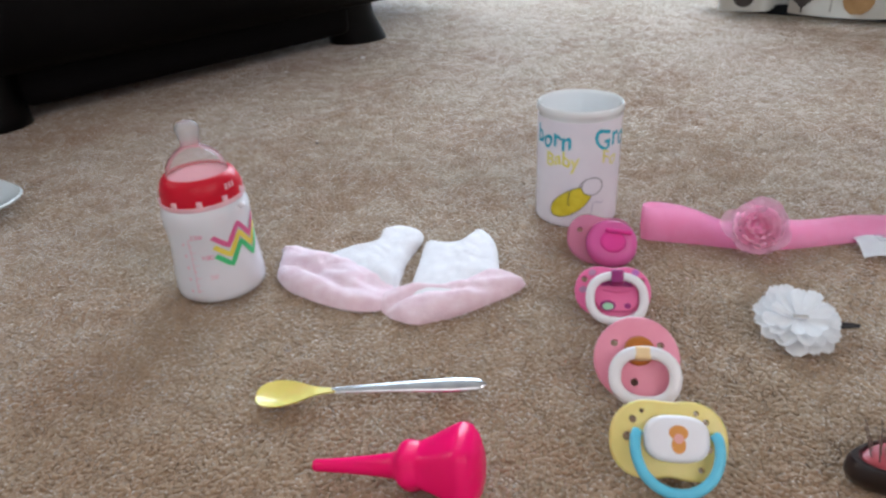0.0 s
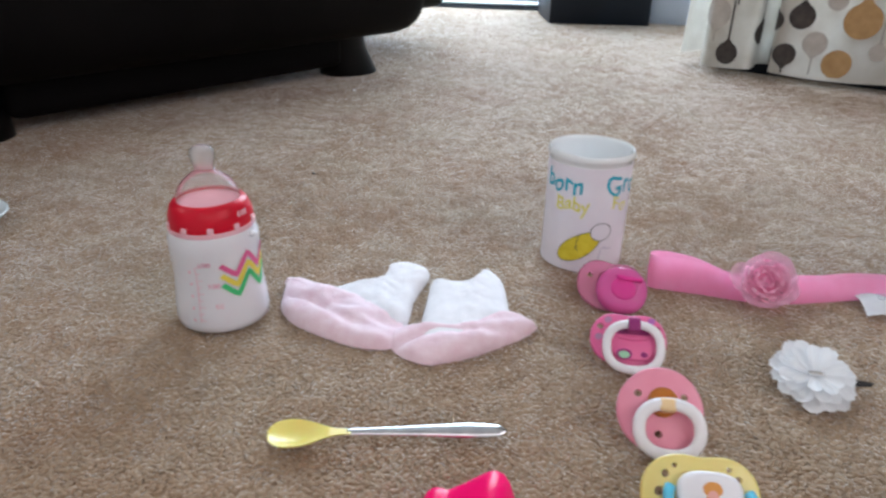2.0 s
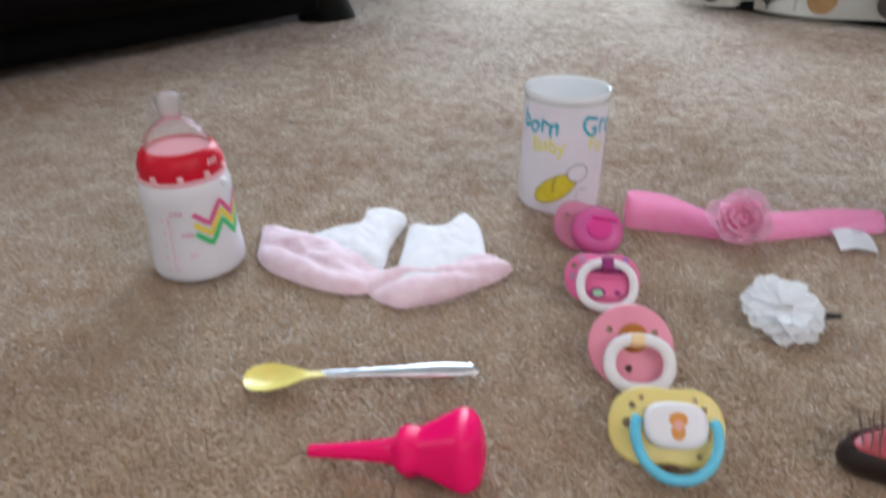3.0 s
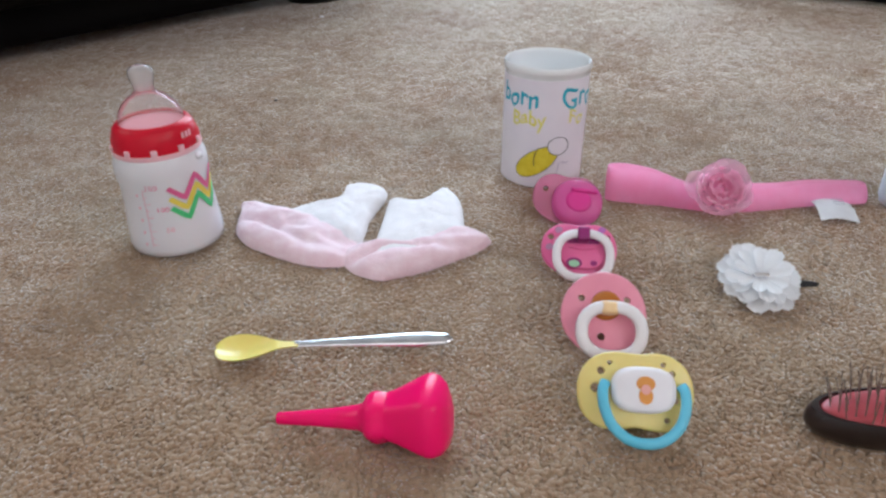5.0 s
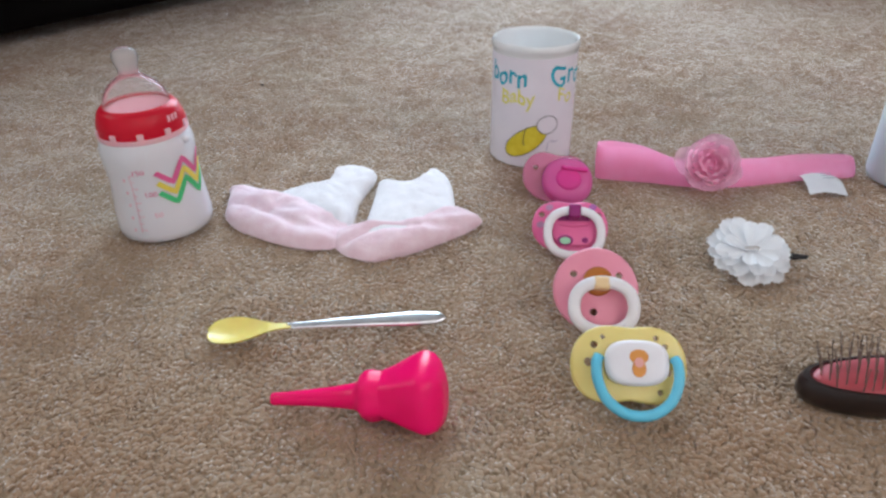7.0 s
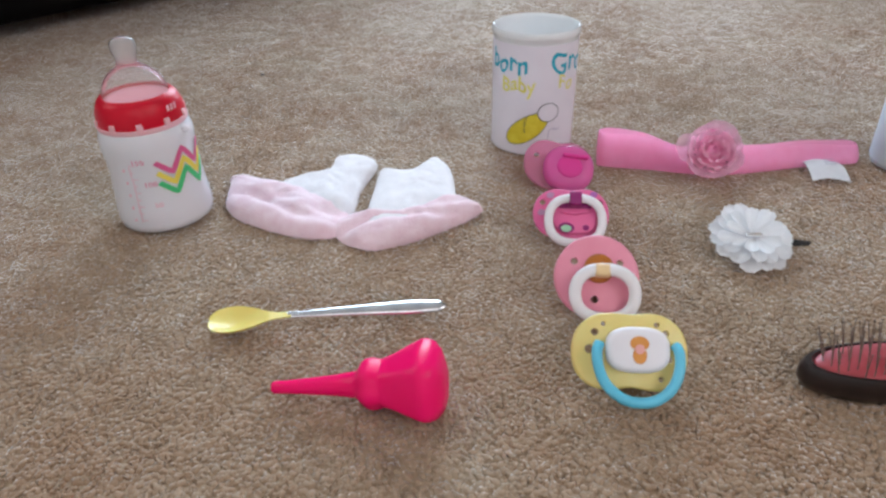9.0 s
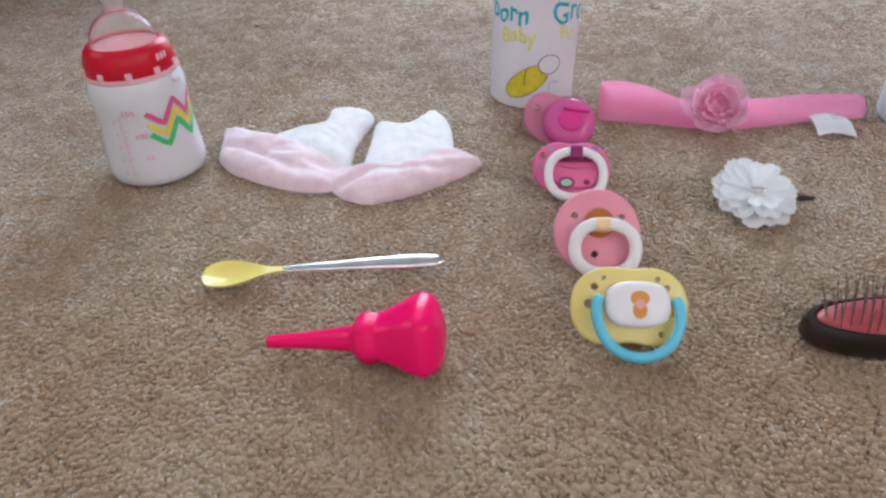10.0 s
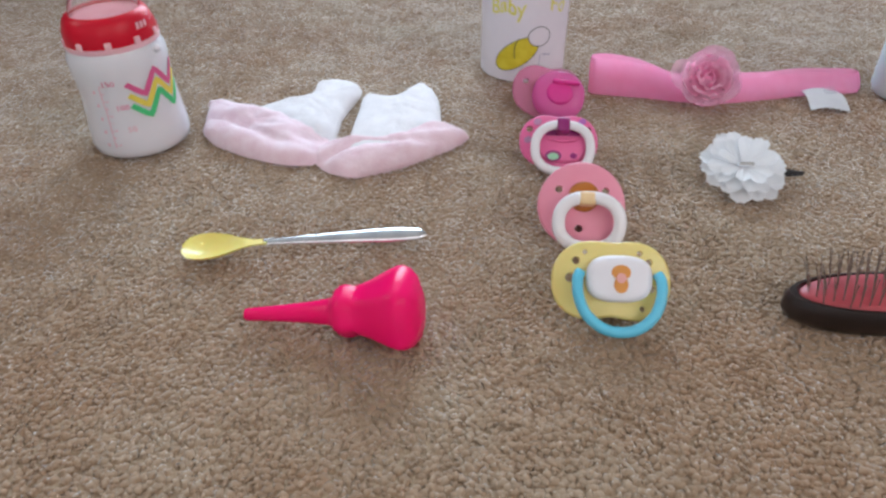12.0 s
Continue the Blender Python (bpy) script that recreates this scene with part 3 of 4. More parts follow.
for u, z, r, ink, up, stem in (
    (PIECE_A - 0.13, 0.065, 0.018, PRINT_DARK, 1, 0), (PIECE_A - 0.16, 0.105, 0.017, PRINT_GREY, 1, 0.03), (PIECE_A - 0.10, 0.140, 0.022, PRINT_DARK, 1, 0),
    (PIECE_A + 0.026, 0.122, 0.028, PRINT_GREY, -1, 0.02), (PIECE_A + 0.058, 0.048, 0.0215, PRINT_DARK, 1, 0.075), (PIECE_A + 0.064, 0.172, 0.018, PRINT_DARK, -1, 0.01),
    (PIECE_A + 0.125, 0.090, 0.022, PRINT_DARK, 1, 0.06), (PIECE_B - 0.045, 0.050, 0.020, PRINT_OLIVE, 1, 0.03), (PIECE_B - 0.010, 0.118, 0.018, PRINT_DARK, 1, 0),
    (PIECE_B + 0.037, 0.129, 0.0225, PRINT_DARK, 1, 0.05), (PIECE_B + 0.020, 0.059, 0.0205, PRINT_DARK, -1, 0.01), (PIECE_B + 0.068, 0.083, 0.0215, PRINT_GREY, -1, 0.03),
    (PIECE_B + 0.090, 0.160, 0.017, PRINT_GREY, 1, 0.02), (PIECE_B + 0.137, 0.128, 0.0315, PRINT_TAN, 1, 0.04), (PIECE_B + 0.111, 0.050, 0.0255, PRINT_TAN, -1, 0),
    (PIECE_B + 0.173, 0.076, 0.0150, PRINT_GREY, 1, 0.09), (PIECE_B + 0.226, 0.053, 0.0270, PRINT_OLIVE, 1, 0.02), (PIECE_B + 0.247, 0.126, 0.0200, PRINT_DARK, -1, 0.01),
):
    stemmed_disc(u, z, r, ink, up, stem)

rng = random.Random(5)
column, n = 0.03, 0
while column < CU - 0.06:
    z = CZ0 + rng.uniform(0.005, 0.022) if column > PIECE_B + 0.28 else 0.22
    while z < 0.62:
        r = rng.choice((0.015, 0.019, 0.024, 0.030))
        z += r
        stemmed_disc(column + rng.uniform(-0.008, 0.008), z, r, inks[(n * 3 + int(z * 40)) % 4] if r > 0.016 else PRINT_GREY, rng.choice((1, 1, -1)), rng.uniform(0.01, 0.03) if n % 2 else 0)
        z += r + rng.uniform(0.016, 0.036)
        n += 1
    column += rng.uniform(0.058, 0.074)

# the print goes on up the cloth
upper = {ink: bmesh.new() for ink in inks}
column = 0.03
while column < CU - 0.06:
    z = 0.70 + rng.uniform(0, 0.03)
    while z < CZ1 - 0.06:
        r = rng.choice((0.013, 0.019, 0.024, 0.029))
        z += r
        ink = rng.choice(inks) if r > 0.015 else PRINT_GREY
        bm = upper[ink]
        ring = []
        for i in range(20):
            a = 2 * math.pi * i / 20
            ring.append((r * math.cos(a), r * math.sin(a)))
        verts = []
        for x, y in [(0, 0)] + ring:
            p0, p1 = curtain_at(column + x, z + y), curtain_at(column + x + 0.002, z + y)
            t = (p1 - p0).normalized()
            verts.append(bm.verts.new(p0 + Vector((t.y, -t.x, 0)) * 0.0026))
        for i in range(20):
            bm.faces.new((verts[0], verts[1 + i], verts[1 + (i + 1) % 20]))
        z += r + rng.uniform(0.014, 0.034)
    column += rng.uniform(0.056, 0.072)
for ink, bm in upper.items():
    part("upper_print", bm, ink, curtain)["kind"] = "stuff"

# dark box and pale container at the far end
bx = thing("storage_box", pose(0.288, 2.42, -0.004, 0, 0, 4), "black lacquered box standing on the carpet", "box")
part("body", box(0.305, 0.3, 0.42, (0, 0, 0), 0.006), BLACK_BOARD, bx)
part("lid", box(0.315, 0.31, 0.02, (0, 0, 0.4205), 0.004), BLACK_BOARD, bx)
tub = thing("storage_tub", pose(0.57, 2.46, -0.004, 0, 0, -12), "pale blue plastic tub with a pink lid", "tub")
part("body", lathe([(0, 0), (0.12, 0), (0.128, 0.01), (0.14, 0.13), (0.136, 0.13), (0.12, 0.012), (0, 0.012)], 40, lambda a, r, z: r * (1 / (abs(math.cos(a)) ** 5 + abs(math.sin(a)) ** 5)) ** 0.2), PALE_BLUE, tub)
part("lid", lathe([(0, 0.131), (0.144, 0.131), (0.146, 0.14), (0.135, 0.147), (0, 0.148)], 40, lambda a, r, z: r * (1 / (abs(math.cos(a)) ** 5 + abs(math.sin(a)) ** 5)) ** 0.2), INNER_PINK, tub, "pink lid")

# sofa: its long lower front runs past the carpet display
SD = Vector((0.57, 0.82, 0)).normalized()
SA = math.degrees(math.atan2(SD.y, SD.x))
sofa = thing("sofa", Matrix.Translation((-0.287, 1.385, 0)) @ pose(0, 0, 0, 0, 0, SA), "dark brown leather sofa on short flared feet", "sofa")
part("base", box(0.85, 0.955, 0.30, (-0.32, 0.3475, 0.076), 0.085, 8), LEATHER, sofa)
part("base", box(1.0, 0.40, 0.28, (-1.25, 0.17, 0.100), 0.04, 6), LEATHER, sofa, "dark leather end section")
# next three are added to block light and darken the gap below the base
part("under_shade_panel", box(0.50, 0.03, 0.11, (-0.36, 0.20, -0.003)), LEATHER, sofa)
part("under_shade_block", box(0.575, 0.32, 0.09, (-0.352, 0.115, 0.024), 0.018, 4), LEATHER, sofa, "dark block standing in for the shade between the feet")
part("end_light_block", box(0.03, 0.50, 0.11, (-0.055, 0.53, -0.003)), LEATHER, sofa)
part("armrest", box(0.36, 0.73, 0.50, (0.255, 0.465, 0.082), 0.05, 6), LEATHER, sofa)
part("seat_cushion", box(0.68, 0.70, 0.16, (-0.43, 0.32, 0.378), 0.05, 5), LEATHER, sofa)
part("seat_cushion", box(0.86, 0.38, 0.16, (-1.21, 0.17, 0.375), 0.05, 5), LEATHER, sofa)
part("backrest", box(0.82, 0.2, 0.55, (-0.33, 0.76, 0.36), 0.07, 6), LEATHER, sofa)


def sofa_foot(x, y, splay, wide=1.0):
    bm = lathe([(0, -0.004), (0.040, -0.004), (0.043, 0.0), (0.041, 0.012), (0.036, 0.05), (0.040, 0.09), (0, 0.09)], 32, lambda a, r, z: r * wide * (1 + 0.12 * math.cos(2 * a)))
    for v in bm.verts:
        v.co.x += x + splay * max(0, 0.09 - v.co.z) * 0.3
        v.co.y += y
    part("foot", bm, FOOT_WOOD, sofa, "dark flared wooden foot")


sofa_foot(-0.037, 0.006, 1.2, 1.25)
sofa_foot(-0.668, 0.005, -0.3, 1.1)
sofa_foot(0.36, 0.75, 1)
sofa_foot(-0.668, 0.75, -0.3)
sofa_foot(-1.68, 0.17, -1)

# plate with crumbs
SQ = lambda a, r, z: r * (1 / (abs(math.cos(a)) ** 4.5 + abs(math.sin(a)) ** 4.5)) ** (1 / 4.5)  # noqa: E731
plate = thing("plate", pose(-0.5620, 0.5190, 0.0, 0, 0, -24) @ Matrix.Diagonal((1.055, 1.055, 1, 1)), "white rounded square porcelain plate with crumbs on it", "plate")
part("dish", lathe([(0, -0.001), (0.05, -0.001), (0.058, 0.002), (0.085, 0.012), (0.0975, 0.0185), (0.0985, 0.0205), (0.097, 0.0215), (0.084, 0.0155), (0.062, 0.0065), (0.05, 0.0055), (0, 0.0055)], 96, SQ), PORCELAIN, plate)
rng = random.Random(3)
for x, y, s in ((0.045, 0.012, 0.0045), (-0.055, 0.086, 0.003)):
    bm = bmesh.new()
    bmesh.ops.create_icosphere(bm, subdivisions=2, radius=s)
    for v in bm.verts:
        v.co *= 1 + 0.35 * noise.noise(v.co * 400)
        v.co.z *= 0.6
    c = link_mesh("crumb", bm, CRUMB)
    c.matrix_world = plate.matrix_world @ pose(x, y, 0.0075 if y < 0.08 else 0.019)
    tagged(c, "small brown food crumb lying on the plate", "crumb", "crumbs on the plate")


# baby bottle
def bottle():
    b = thing("baby_bottle", pose(-0.1985, 0.4400, 0.0009, 0, -1.7, 0) @ Matrix.Diagonal((1, 1, 0.865, 1)), "baby bottle full of milk with red screw ring and clear teat", "baby bottle")
    body = [(0.0, 0.002), (0.02, 0.001), (0.029, 0.0), (0.0322, 0.0028), (0.0330, 0.008), (0.0324, 0.02), (0.0312, 0.034), (0.0304, 0.046), (0.0305, 0.058), (0.0313, 0.069), (0.0312, 0.076), (0.0298, 0.0815), (0.0288, 0.084)]

    def radius_at(z):
        return float(np.interp(z, [q[1] for q in body[3:]], [q[0] for q in body[3:]]))

    bod = part("body", lathe(body + [(0.0, 0.084)], 64), MILK_PLASTIC, b, "milk-filled translucent plastic body")
    part("rim", lathe([(0.026, 0.0835), (0.0294, 0.0835), (0.0299, 0.0852), (0.0296, 0.0872), (0.026, 0.0872)], 64), PINK_RIM, b, "pale pink sealing rim")
    ring = part("screw_ring", lathe([(0.0255, 0.0868), (0.0288, 0.0868), (0.0292, 0.0885), (0.0285, 0.096), (0.0262, 0.1035), (0.0238, 0.1065), (0.0222, 0.1072), (0.0212, 0.1064), (0.0212, 0.1035), (0.0255, 0.1)], 64), RED_PLASTIC, b, "red screw ring")
    for k in range(10):
        a = radians(-64 + 36 * k - 6)
        tab = box(0.0022, 0.0042, 0.0055, (0, 0, 0), 0.0009, 2)
        bmesh.ops.transform(tab, matrix=Matrix.Translation((0.0290 * math.cos(a), 0.0290 * math.sin(a), 0.0866)) @ Matrix.Rotation(a, 4, "Z"), verts=tab.verts)
        part("tab", tab, PINK_RIM, ring)
    nub = disc(0.0030, 0.0, 0.0032, dome=0.5)
    bmesh.ops.transform(nub, matrix=Matrix.Rotation(radians(-12), 4, "Z") @ Matrix.Translation((0.0296, 0, 0.0785)) @ Matrix.Rotation(radians(72), 4, "Y"), verts=nub.verts)
    part("lug", nub, MILK_PLASTIC, bod, "small moulded lug on the shoulder")
    # worn maker's mark as plain bars
    for k in range(3):
        part("mark_bar", wrap(strip([(0.0, -0.0025), (0.0, 0.0025)], 0.0022), lambda z: 0.0281, -27 + 6.5 * k, 0.0985), PINK_RIM, ring)
    part("inner_ring", lathe([(0, 0.1028), (0.0150, 0.1026), (0.0212, 0.1036), (0.0212, 0.1048), (0.015, 0.104), (0, 0.104)], 48), INNER_PINK, b, "pink inner flange seen through the teat")
    teat = part("teat", lathe([(0.0214, 0.1045), (0.0212, 0.109), (0.0200, 0.1145), (0.0168, 0.1205), (0.0122, 0.1252), (0.0082, 0.128), (0.0066, 0.1305)], 48), SILICONE, b, "clear silicone teat")
    part("teat_tip", lathe([(0.0069, 0.1305), (0.0066, 0.1335), (0.0078, 0.138), (0.0084, 0.142), (0.0080, 0.1455), (0.0060, 0.1482), (0.003, 0.1494), (0, 0.1497)], 40, lambda a, r, z: r * 0.96 * (1 + 0.06 * math.cos(2 * a))), TEAT_TIP, teat, "cloudy rounded teat tip")
    view = -64
    step = 18.5
    pts = [(0, 0.0608), (1, 0.0502), (2, 0.0672), (3, 0.0510), (4, 0.0668)]
    for name, dz, ink in (("pink_zigzag", 0, INK_PINK), ("yellow_zigzag", -0.0087, INK_YELLOW), ("green_zigzag", -0.0168, INK_GREEN)):
        flat = strip(zigzag([(x * radians(step) * 0.0312, z + dz) for x, z in pts]), 0.0040, 0.0005)
        part(name, wrap(flat, radius_at, view, 0.0), ink, bod, name.split("_")[0] + " printed zigzag")
    for word, z, off in (("150", 0.0605, -29), ("100", 0.0415, -20), ("50", 0.024, -13)):
        part("scale_number", wrap(text_verts(word, 0.0055), radius_at, view + off, z, 1.1), INK_FAINT if word == "50" else INK_PINK, bod, "printed millilitre number " + word)
    part("scale_line", wrap(strip([(0, 0.012 + 0.006 * k) for k in range(9)], 0.0005), radius_at, view - 32, 0.0), INK_FAINT, bod)
    for k in range(9):
        part("scale_tick", wrap(strip([(0, 0), (0.0025 if k % 2 else 0.004, 0)], 0.0005), radius_at, view - 32, 0.014 + 0.0058 * k), INK_FAINT, bod)
    for k in range(5):
        part("scale_bar", wrap(strip([(0, 0), (0.0016, 0)], 0.0022), radius_at, view - 42, 0.014 + 0.0105 * k), INK_FAINT, bod)
    return b


bottle()


# open can wrapped in paper with felt-pen lettering
def can():
    c = thing("paper_wrapped_can", pose(0.0772, 0.5795, 0.0), "white open can wrapped in paper with felt-pen lettering", "can")
    part("cup", lathe([(0, 0.002), (0.034, 0.0), (0.0348, 0.002), (0.0346, 0.093), (0.0352, 0.0955), (0.0360, 0.0965), (0.0364, 0.0985), (0.0361, 0.101), (0.0352, 0.1022), (0.0342, 0.1015), (0.0334, 0.099), (0.0328, 0.05), (0.0325, 0.008), (0, 0.006)], 72), RIM_PLASTIC, c, "glossy white plastic cup with rolled rim")
    R = 0.0352
    paper = part("paper_wrap", lathe([(0.0349, 0.0012)] + [(0.0352, 0.001 + 0.00915 * k) for k in range(11)] + [(0.0349, 0.0927)], 96, lambda a, r, z: r + 0.00012 * math.sin(5 * a + 40 * z)), PAPER, c, "white paper wrap with a drawing")
    ra = lambda z: R + 0.0002  # noqa: E731
    view = math.degrees(math.atan2(-0.012 - 0.578, 0.021 - 0.0775))

    def ink(name, flat, off, z, material, label="", squeeze=1.0):
        part(name, wrap(flat, ra, view + off, z, squeeze, 0.0016 if "word" in name else 0.0), material, paper, label)

    ink("felt_pen_word", text_verts("born", 0.0225, 0.018), -68, 0.0705, MARKER_TEAL, "teal handwritten word born", 0.86)
    ink("felt_pen_word", text_verts("Gro", 0.0240, 0.014), 21, 0.0705, MARKER_TEAL, "teal handwritten letters Gro", 0.95)
    ink("felt_pen_word", text_verts("Baby", 0.0165, 0.016), -46, 0.0555, MARKER_YELLOW, "yellow handwritten word Baby", 0.95)
    ink("felt_pen_word", text_verts("Fo", 0.0165), 34, 0.0565, MARKER_YELLOW, "pale yellow handwritten letters Fo")
    ink("drawn_oval", blob(0.0205, 0.0098, 36, 0.0004), -6, 0.0240, CRAYON_YELLOW, "yellow crayon oval")
    edge = [(0.0205 * math.cos(t), 0.0098 * math.sin(t)) for t in (2 * math.pi * k / 40 for k in range(41))]
    c36, s36 = math.cos(radians(36)), math.sin(radians(36))
    ink("pen_line", strip([(x * c36 - y * s36, x * s36 + y * c36) for x, y in edge], 0.0005, 0.0006), -6, 0.0240, PEN)
    ink("pen_line", strip([(0.006 * math.cos(t) + 0.004, 0.012 * math.sin(t)) for t in (2.0 + 0.2 * k for k in range(9))], 0.0006, 0.0008), -6, 0.0260, PEN)
    head = [(0.0088 * math.cos(t), 0.0078 * math.sin(t)) for t in (2 * math.pi * k / 32 for k in range(33))]
    ink("drawn_circle", blob(0.0088, 0.0078, 0, 0.0007), 22, 0.0385, PAPER, "plain pen-drawn circle")
    ink("pen_line", strip(head, 0.0006, 0.0009), 22, 0.0385, PEN)
    ink("pen_squiggle", strip([(0.0, 0.0), (0.001, 0.006), (0.0015, 0.012), (0.004, 0.013), (0.007, 0.0125)], 0.0007), 22, 0.011, PEN_GREY)
    ink("pen_squiggle", strip([(0.0, 0.0), (0.002, 0.0015), (0.004, 0.0), (0.006, 0.0015)], 0.0009), 30, 0.022, PEN_GREY)
    return c


can()


# pair of baby booties lying flat
def bootie(name, foot, leg, axis, shift, label):
    (ax, ay), (bx_, by) = axis
    d = Vector((bx_ - ax, by - ay)).normalized()
    nrm = Vector((-d.y, d.x))

    length = Vector((bx_ - ax, by - ay)).length

    def groove(x, y):
        q = Vector((x, y)) - Vector((ax, ay))
        v, along = q.dot(nrm) - shift - 0.004 * math.sin(q.dot(d) * 60), q.dot(d) / length
        fade = 1 - 0.75 * max(0.0, min(1.0, along * 1.3))
        return fade * (0.62 * math.exp(-((v / 0.0048) ** 2))) + 0.10 * math.exp(-(((v - 0.011) / 0.005) ** 2)) * (1 + math.sin(along * 17))

    sock = thing(name, Matrix.Identity(4), label, "bootie", "pair of baby booties")
    part("cuff", pillow(smooth_path([(x, y, 0) for x, y in leg], 7, True), 0.0118, 0.001, rings=16, power=3.4, rough=0.0008), TERRY_WHITE, sock, "white terry cuff")
    part("sole", pillow(smooth_path([(x, y, 0) for x, y in foot], 7, True), 0.0135, 0.0010, rings=20, power=2.6, groove=groove, rough=0.0009), TERRY_PINK, sock, "pale pink terry foot with a folded seam")
    return sock


bootie("baby_bootie", [(-0.166, 0.486), (-0.168, 0.492), (-0.162, 0.4955), (-0.125, 0.483), (-0.100, 0.470), (-0.078, 0.452), (-0.062, 0.432), (-0.068, 0.408), (-0.088, 0.4035), (-0.116, 0.414), (-0.146, 0.432), (-0.160, 0.452)],
       [(-0.126, 0.478), (-0.096, 0.495), (-0.086, 0.513), (-0.083, 0.531), (-0.072, 0.537), (-0.056, 0.528), (-0.053, 0.512), (-0.060, 0.478), (-0.064, 0.430), (-0.085, 0.418), (-0.118, 0.436), (-0.140, 0.462)],
       ((-0.165, 0.47), (-0.062, 0.416)), -0.006, "pink and white terry baby bootie lying flat on the carpet")
bootie("baby_bootie", [(-0.0735, 0.423), (-0.05, 0.428), (-0.03, 0.432), (0.0, 0.444), (0.022, 0.458), (0.033, 0.448), (0.029, 0.438), (0.012, 0.422), (-0.011, 0.4045), (-0.040, 0.3905), (-0.055, 0.3935), (-0.070, 0.408)],
       [(-0.050, 0.402), (-0.0505, 0.496), (-0.0490, 0.502), (-0.044, 0.503), (-0.019, 0.505), (-0.009, 0.527), (-0.005, 0.531), (-0.001, 0.528), (0.009, 0.506), (0.013, 0.466), (0.016, 0.436), (-0.012, 0.410), (-0.030, 0.400)],
       ((-0.07, 0.408), (0.03, 0.444)), -0.005, "pink and white terry baby bootie folded over its pair")


# weaning spoon
def spoon():
    a, b = Vector((-0.1236, 0.3018)), Vector((0.0105, 0.3202))
    turn = math.degrees(math.atan2(b.y - a.y, b.x - a.x))
    s = thing("weaning_spoon", pose(a.x, a.y, 0.0, 0, 0, turn), "baby spoon with yellow soft bowl and steel handle", "spoon")
    bm = bmesh.new()
    n, m = 30, 16
    top, low = [], []
    shape = smooth_path([(0, 0.0022, 0), (0.0012, 0.0062, 0), (0.0042, 0.0098, 0), (0.010, 0.0119, 0), (0.017, 0.0116, 0), (0.025, 0.0088, 0), (0.031, 0.0056, 0), (0.037, 0.0032, 0), (0.042, 0.0024, 0), (0.0465, 0.0022, 0)], 5)
    for i in range(n + 1):
        t = i / n
        x = 0.0465 * (0.5 * t + 0.5 * t * t)
        w = float(np.interp(x, [q.x for q in shape], [q.y for q in shape]))
        dip = 0.0048 * max(0.0, 1 - ((x - 0.0155) / 0.0175) ** 2)
        rise = 0.0075 + 0.0008 * t
        rt, rl = [], []
        for j in range(m + 1):
            y = w * (2 * j / m - 1)
            bowl = 1 - (2 * j / m - 1) ** 2
            rt.append(bm.verts.new((x, y, rise - dip * bowl)))
            rl.append(bm.verts.new((x, y * 0.98, rise - 0.0007 - (dip + 0.0014) * bowl)))
        top.append(rt)
        low.append(rl)
    for rows in (top, low):
        for i in range(n):
            for j in range(m):
                bm.faces.new((rows[i][j], rows[i + 1][j], rows[i + 1][j + 1], rows[i][j + 1]))
    for i in range(n):
        for j in (0, m):
            bm.faces.new((top[i][j], top[i + 1][j], low[i + 1][j], low[i][j]))
    for i in (0, n):
        for j in range(m):
            bm.faces.new((top[i][j], top[i][j + 1], low[i][j + 1], low[i][j]))
    part("bowl", bm, SPOON_YELLOW, s, "yellow soft plastic bowl")
    stem = [(0.0445 + 0.0905 * k / 30, 0, 0.0078 - 0.0013 * k / 30 + 0.0004 * math.sin(k / 30 * math.pi)) for k in range(31)]
    part("handle", tube(stem, lambda t: 0.0019 + 0.0026 * min(1.0, t / 0.75) ** 1.3 - 0.0014 * max(0.0, (t - 0.75) / 0.25) ** 1.5 - 0.0022 * max(0.0, (t - 0.96) / 0.04) ** 2, squash=0.36, sides=10, up=(0, -0.5, 1)), STEEL, s, "polished steel handle")
    return s


spoon()


# rubber bulb with a long nozzle, lying on its side
def bulb():
    tip, end = Vector((-0.0745, 0.2498, 0.0062)), Vector((0.0138, 0.2452, 0.0162))
    prof = [(0.0, 0.0), (0.0026, 0.0), (0.0032, 0.0008), (0.0034, 0.008), (0.0042, 0.02), (0.0052, 0.032), (0.0066, 0.0425), (0.0078, 0.0448), (0.0104, 0.0462), (0.0122, 0.0488), (0.0126, 0.0512), (0.0122, 0.0540), (0.0117, 0.0560), (0.0116, 0.0570), (0.0119, 0.0582), (0.0138, 0.0634), (0.0168, 0.0698), (0.0188, 0.0744), (0.0198, 0.0772), (0.0198, 0.0798), (0.0184, 0.0832), (0.0150, 0.0861), (0.0095, 0.0880), (0.005, 0.0887), (0, 0.0889)]

    def shape(a, r, z):
        if z < 0.057:
            return r * (1 + (0.035 * math.cos(6 * a) if z > 0.0455 else 0))
        facet = (a + 0.35) % (2 * math.pi / 5) - math.pi / 5
        flat = 0.9 / max(math.cos(facet), 0.85)
        return r * (0.42 + 0.58 * flat) * 1.03

    t = thing("nasal_aspirator", Matrix.Translation(tip) @ (end - tip).to_track_quat("Z", "Y").to_matrix().to_4x4(), "hot pink rubber bulb aspirator with a tapered nozzle", "nasal aspirator")
    part("nozzle", lathe([q for q in prof if q[1] < 0.0576] + [(0.0, 0.0575)], 40, shape), BULB_PINK, t)
    part("bulb", lathe([(0, 0.0568), (0.0117, 0.0568)] + [q for q in prof if q[1] > 0.0576], 64, shape), BULB_PINK, t)
    return t


bulb()


# pacifiers, propped on their teats in a row
def polar(f, n=72):
    return [(f(t) * math.cos(t), f(t) * math.sin(t)) for t in (2 * math.pi * k / n for k in range(n))]


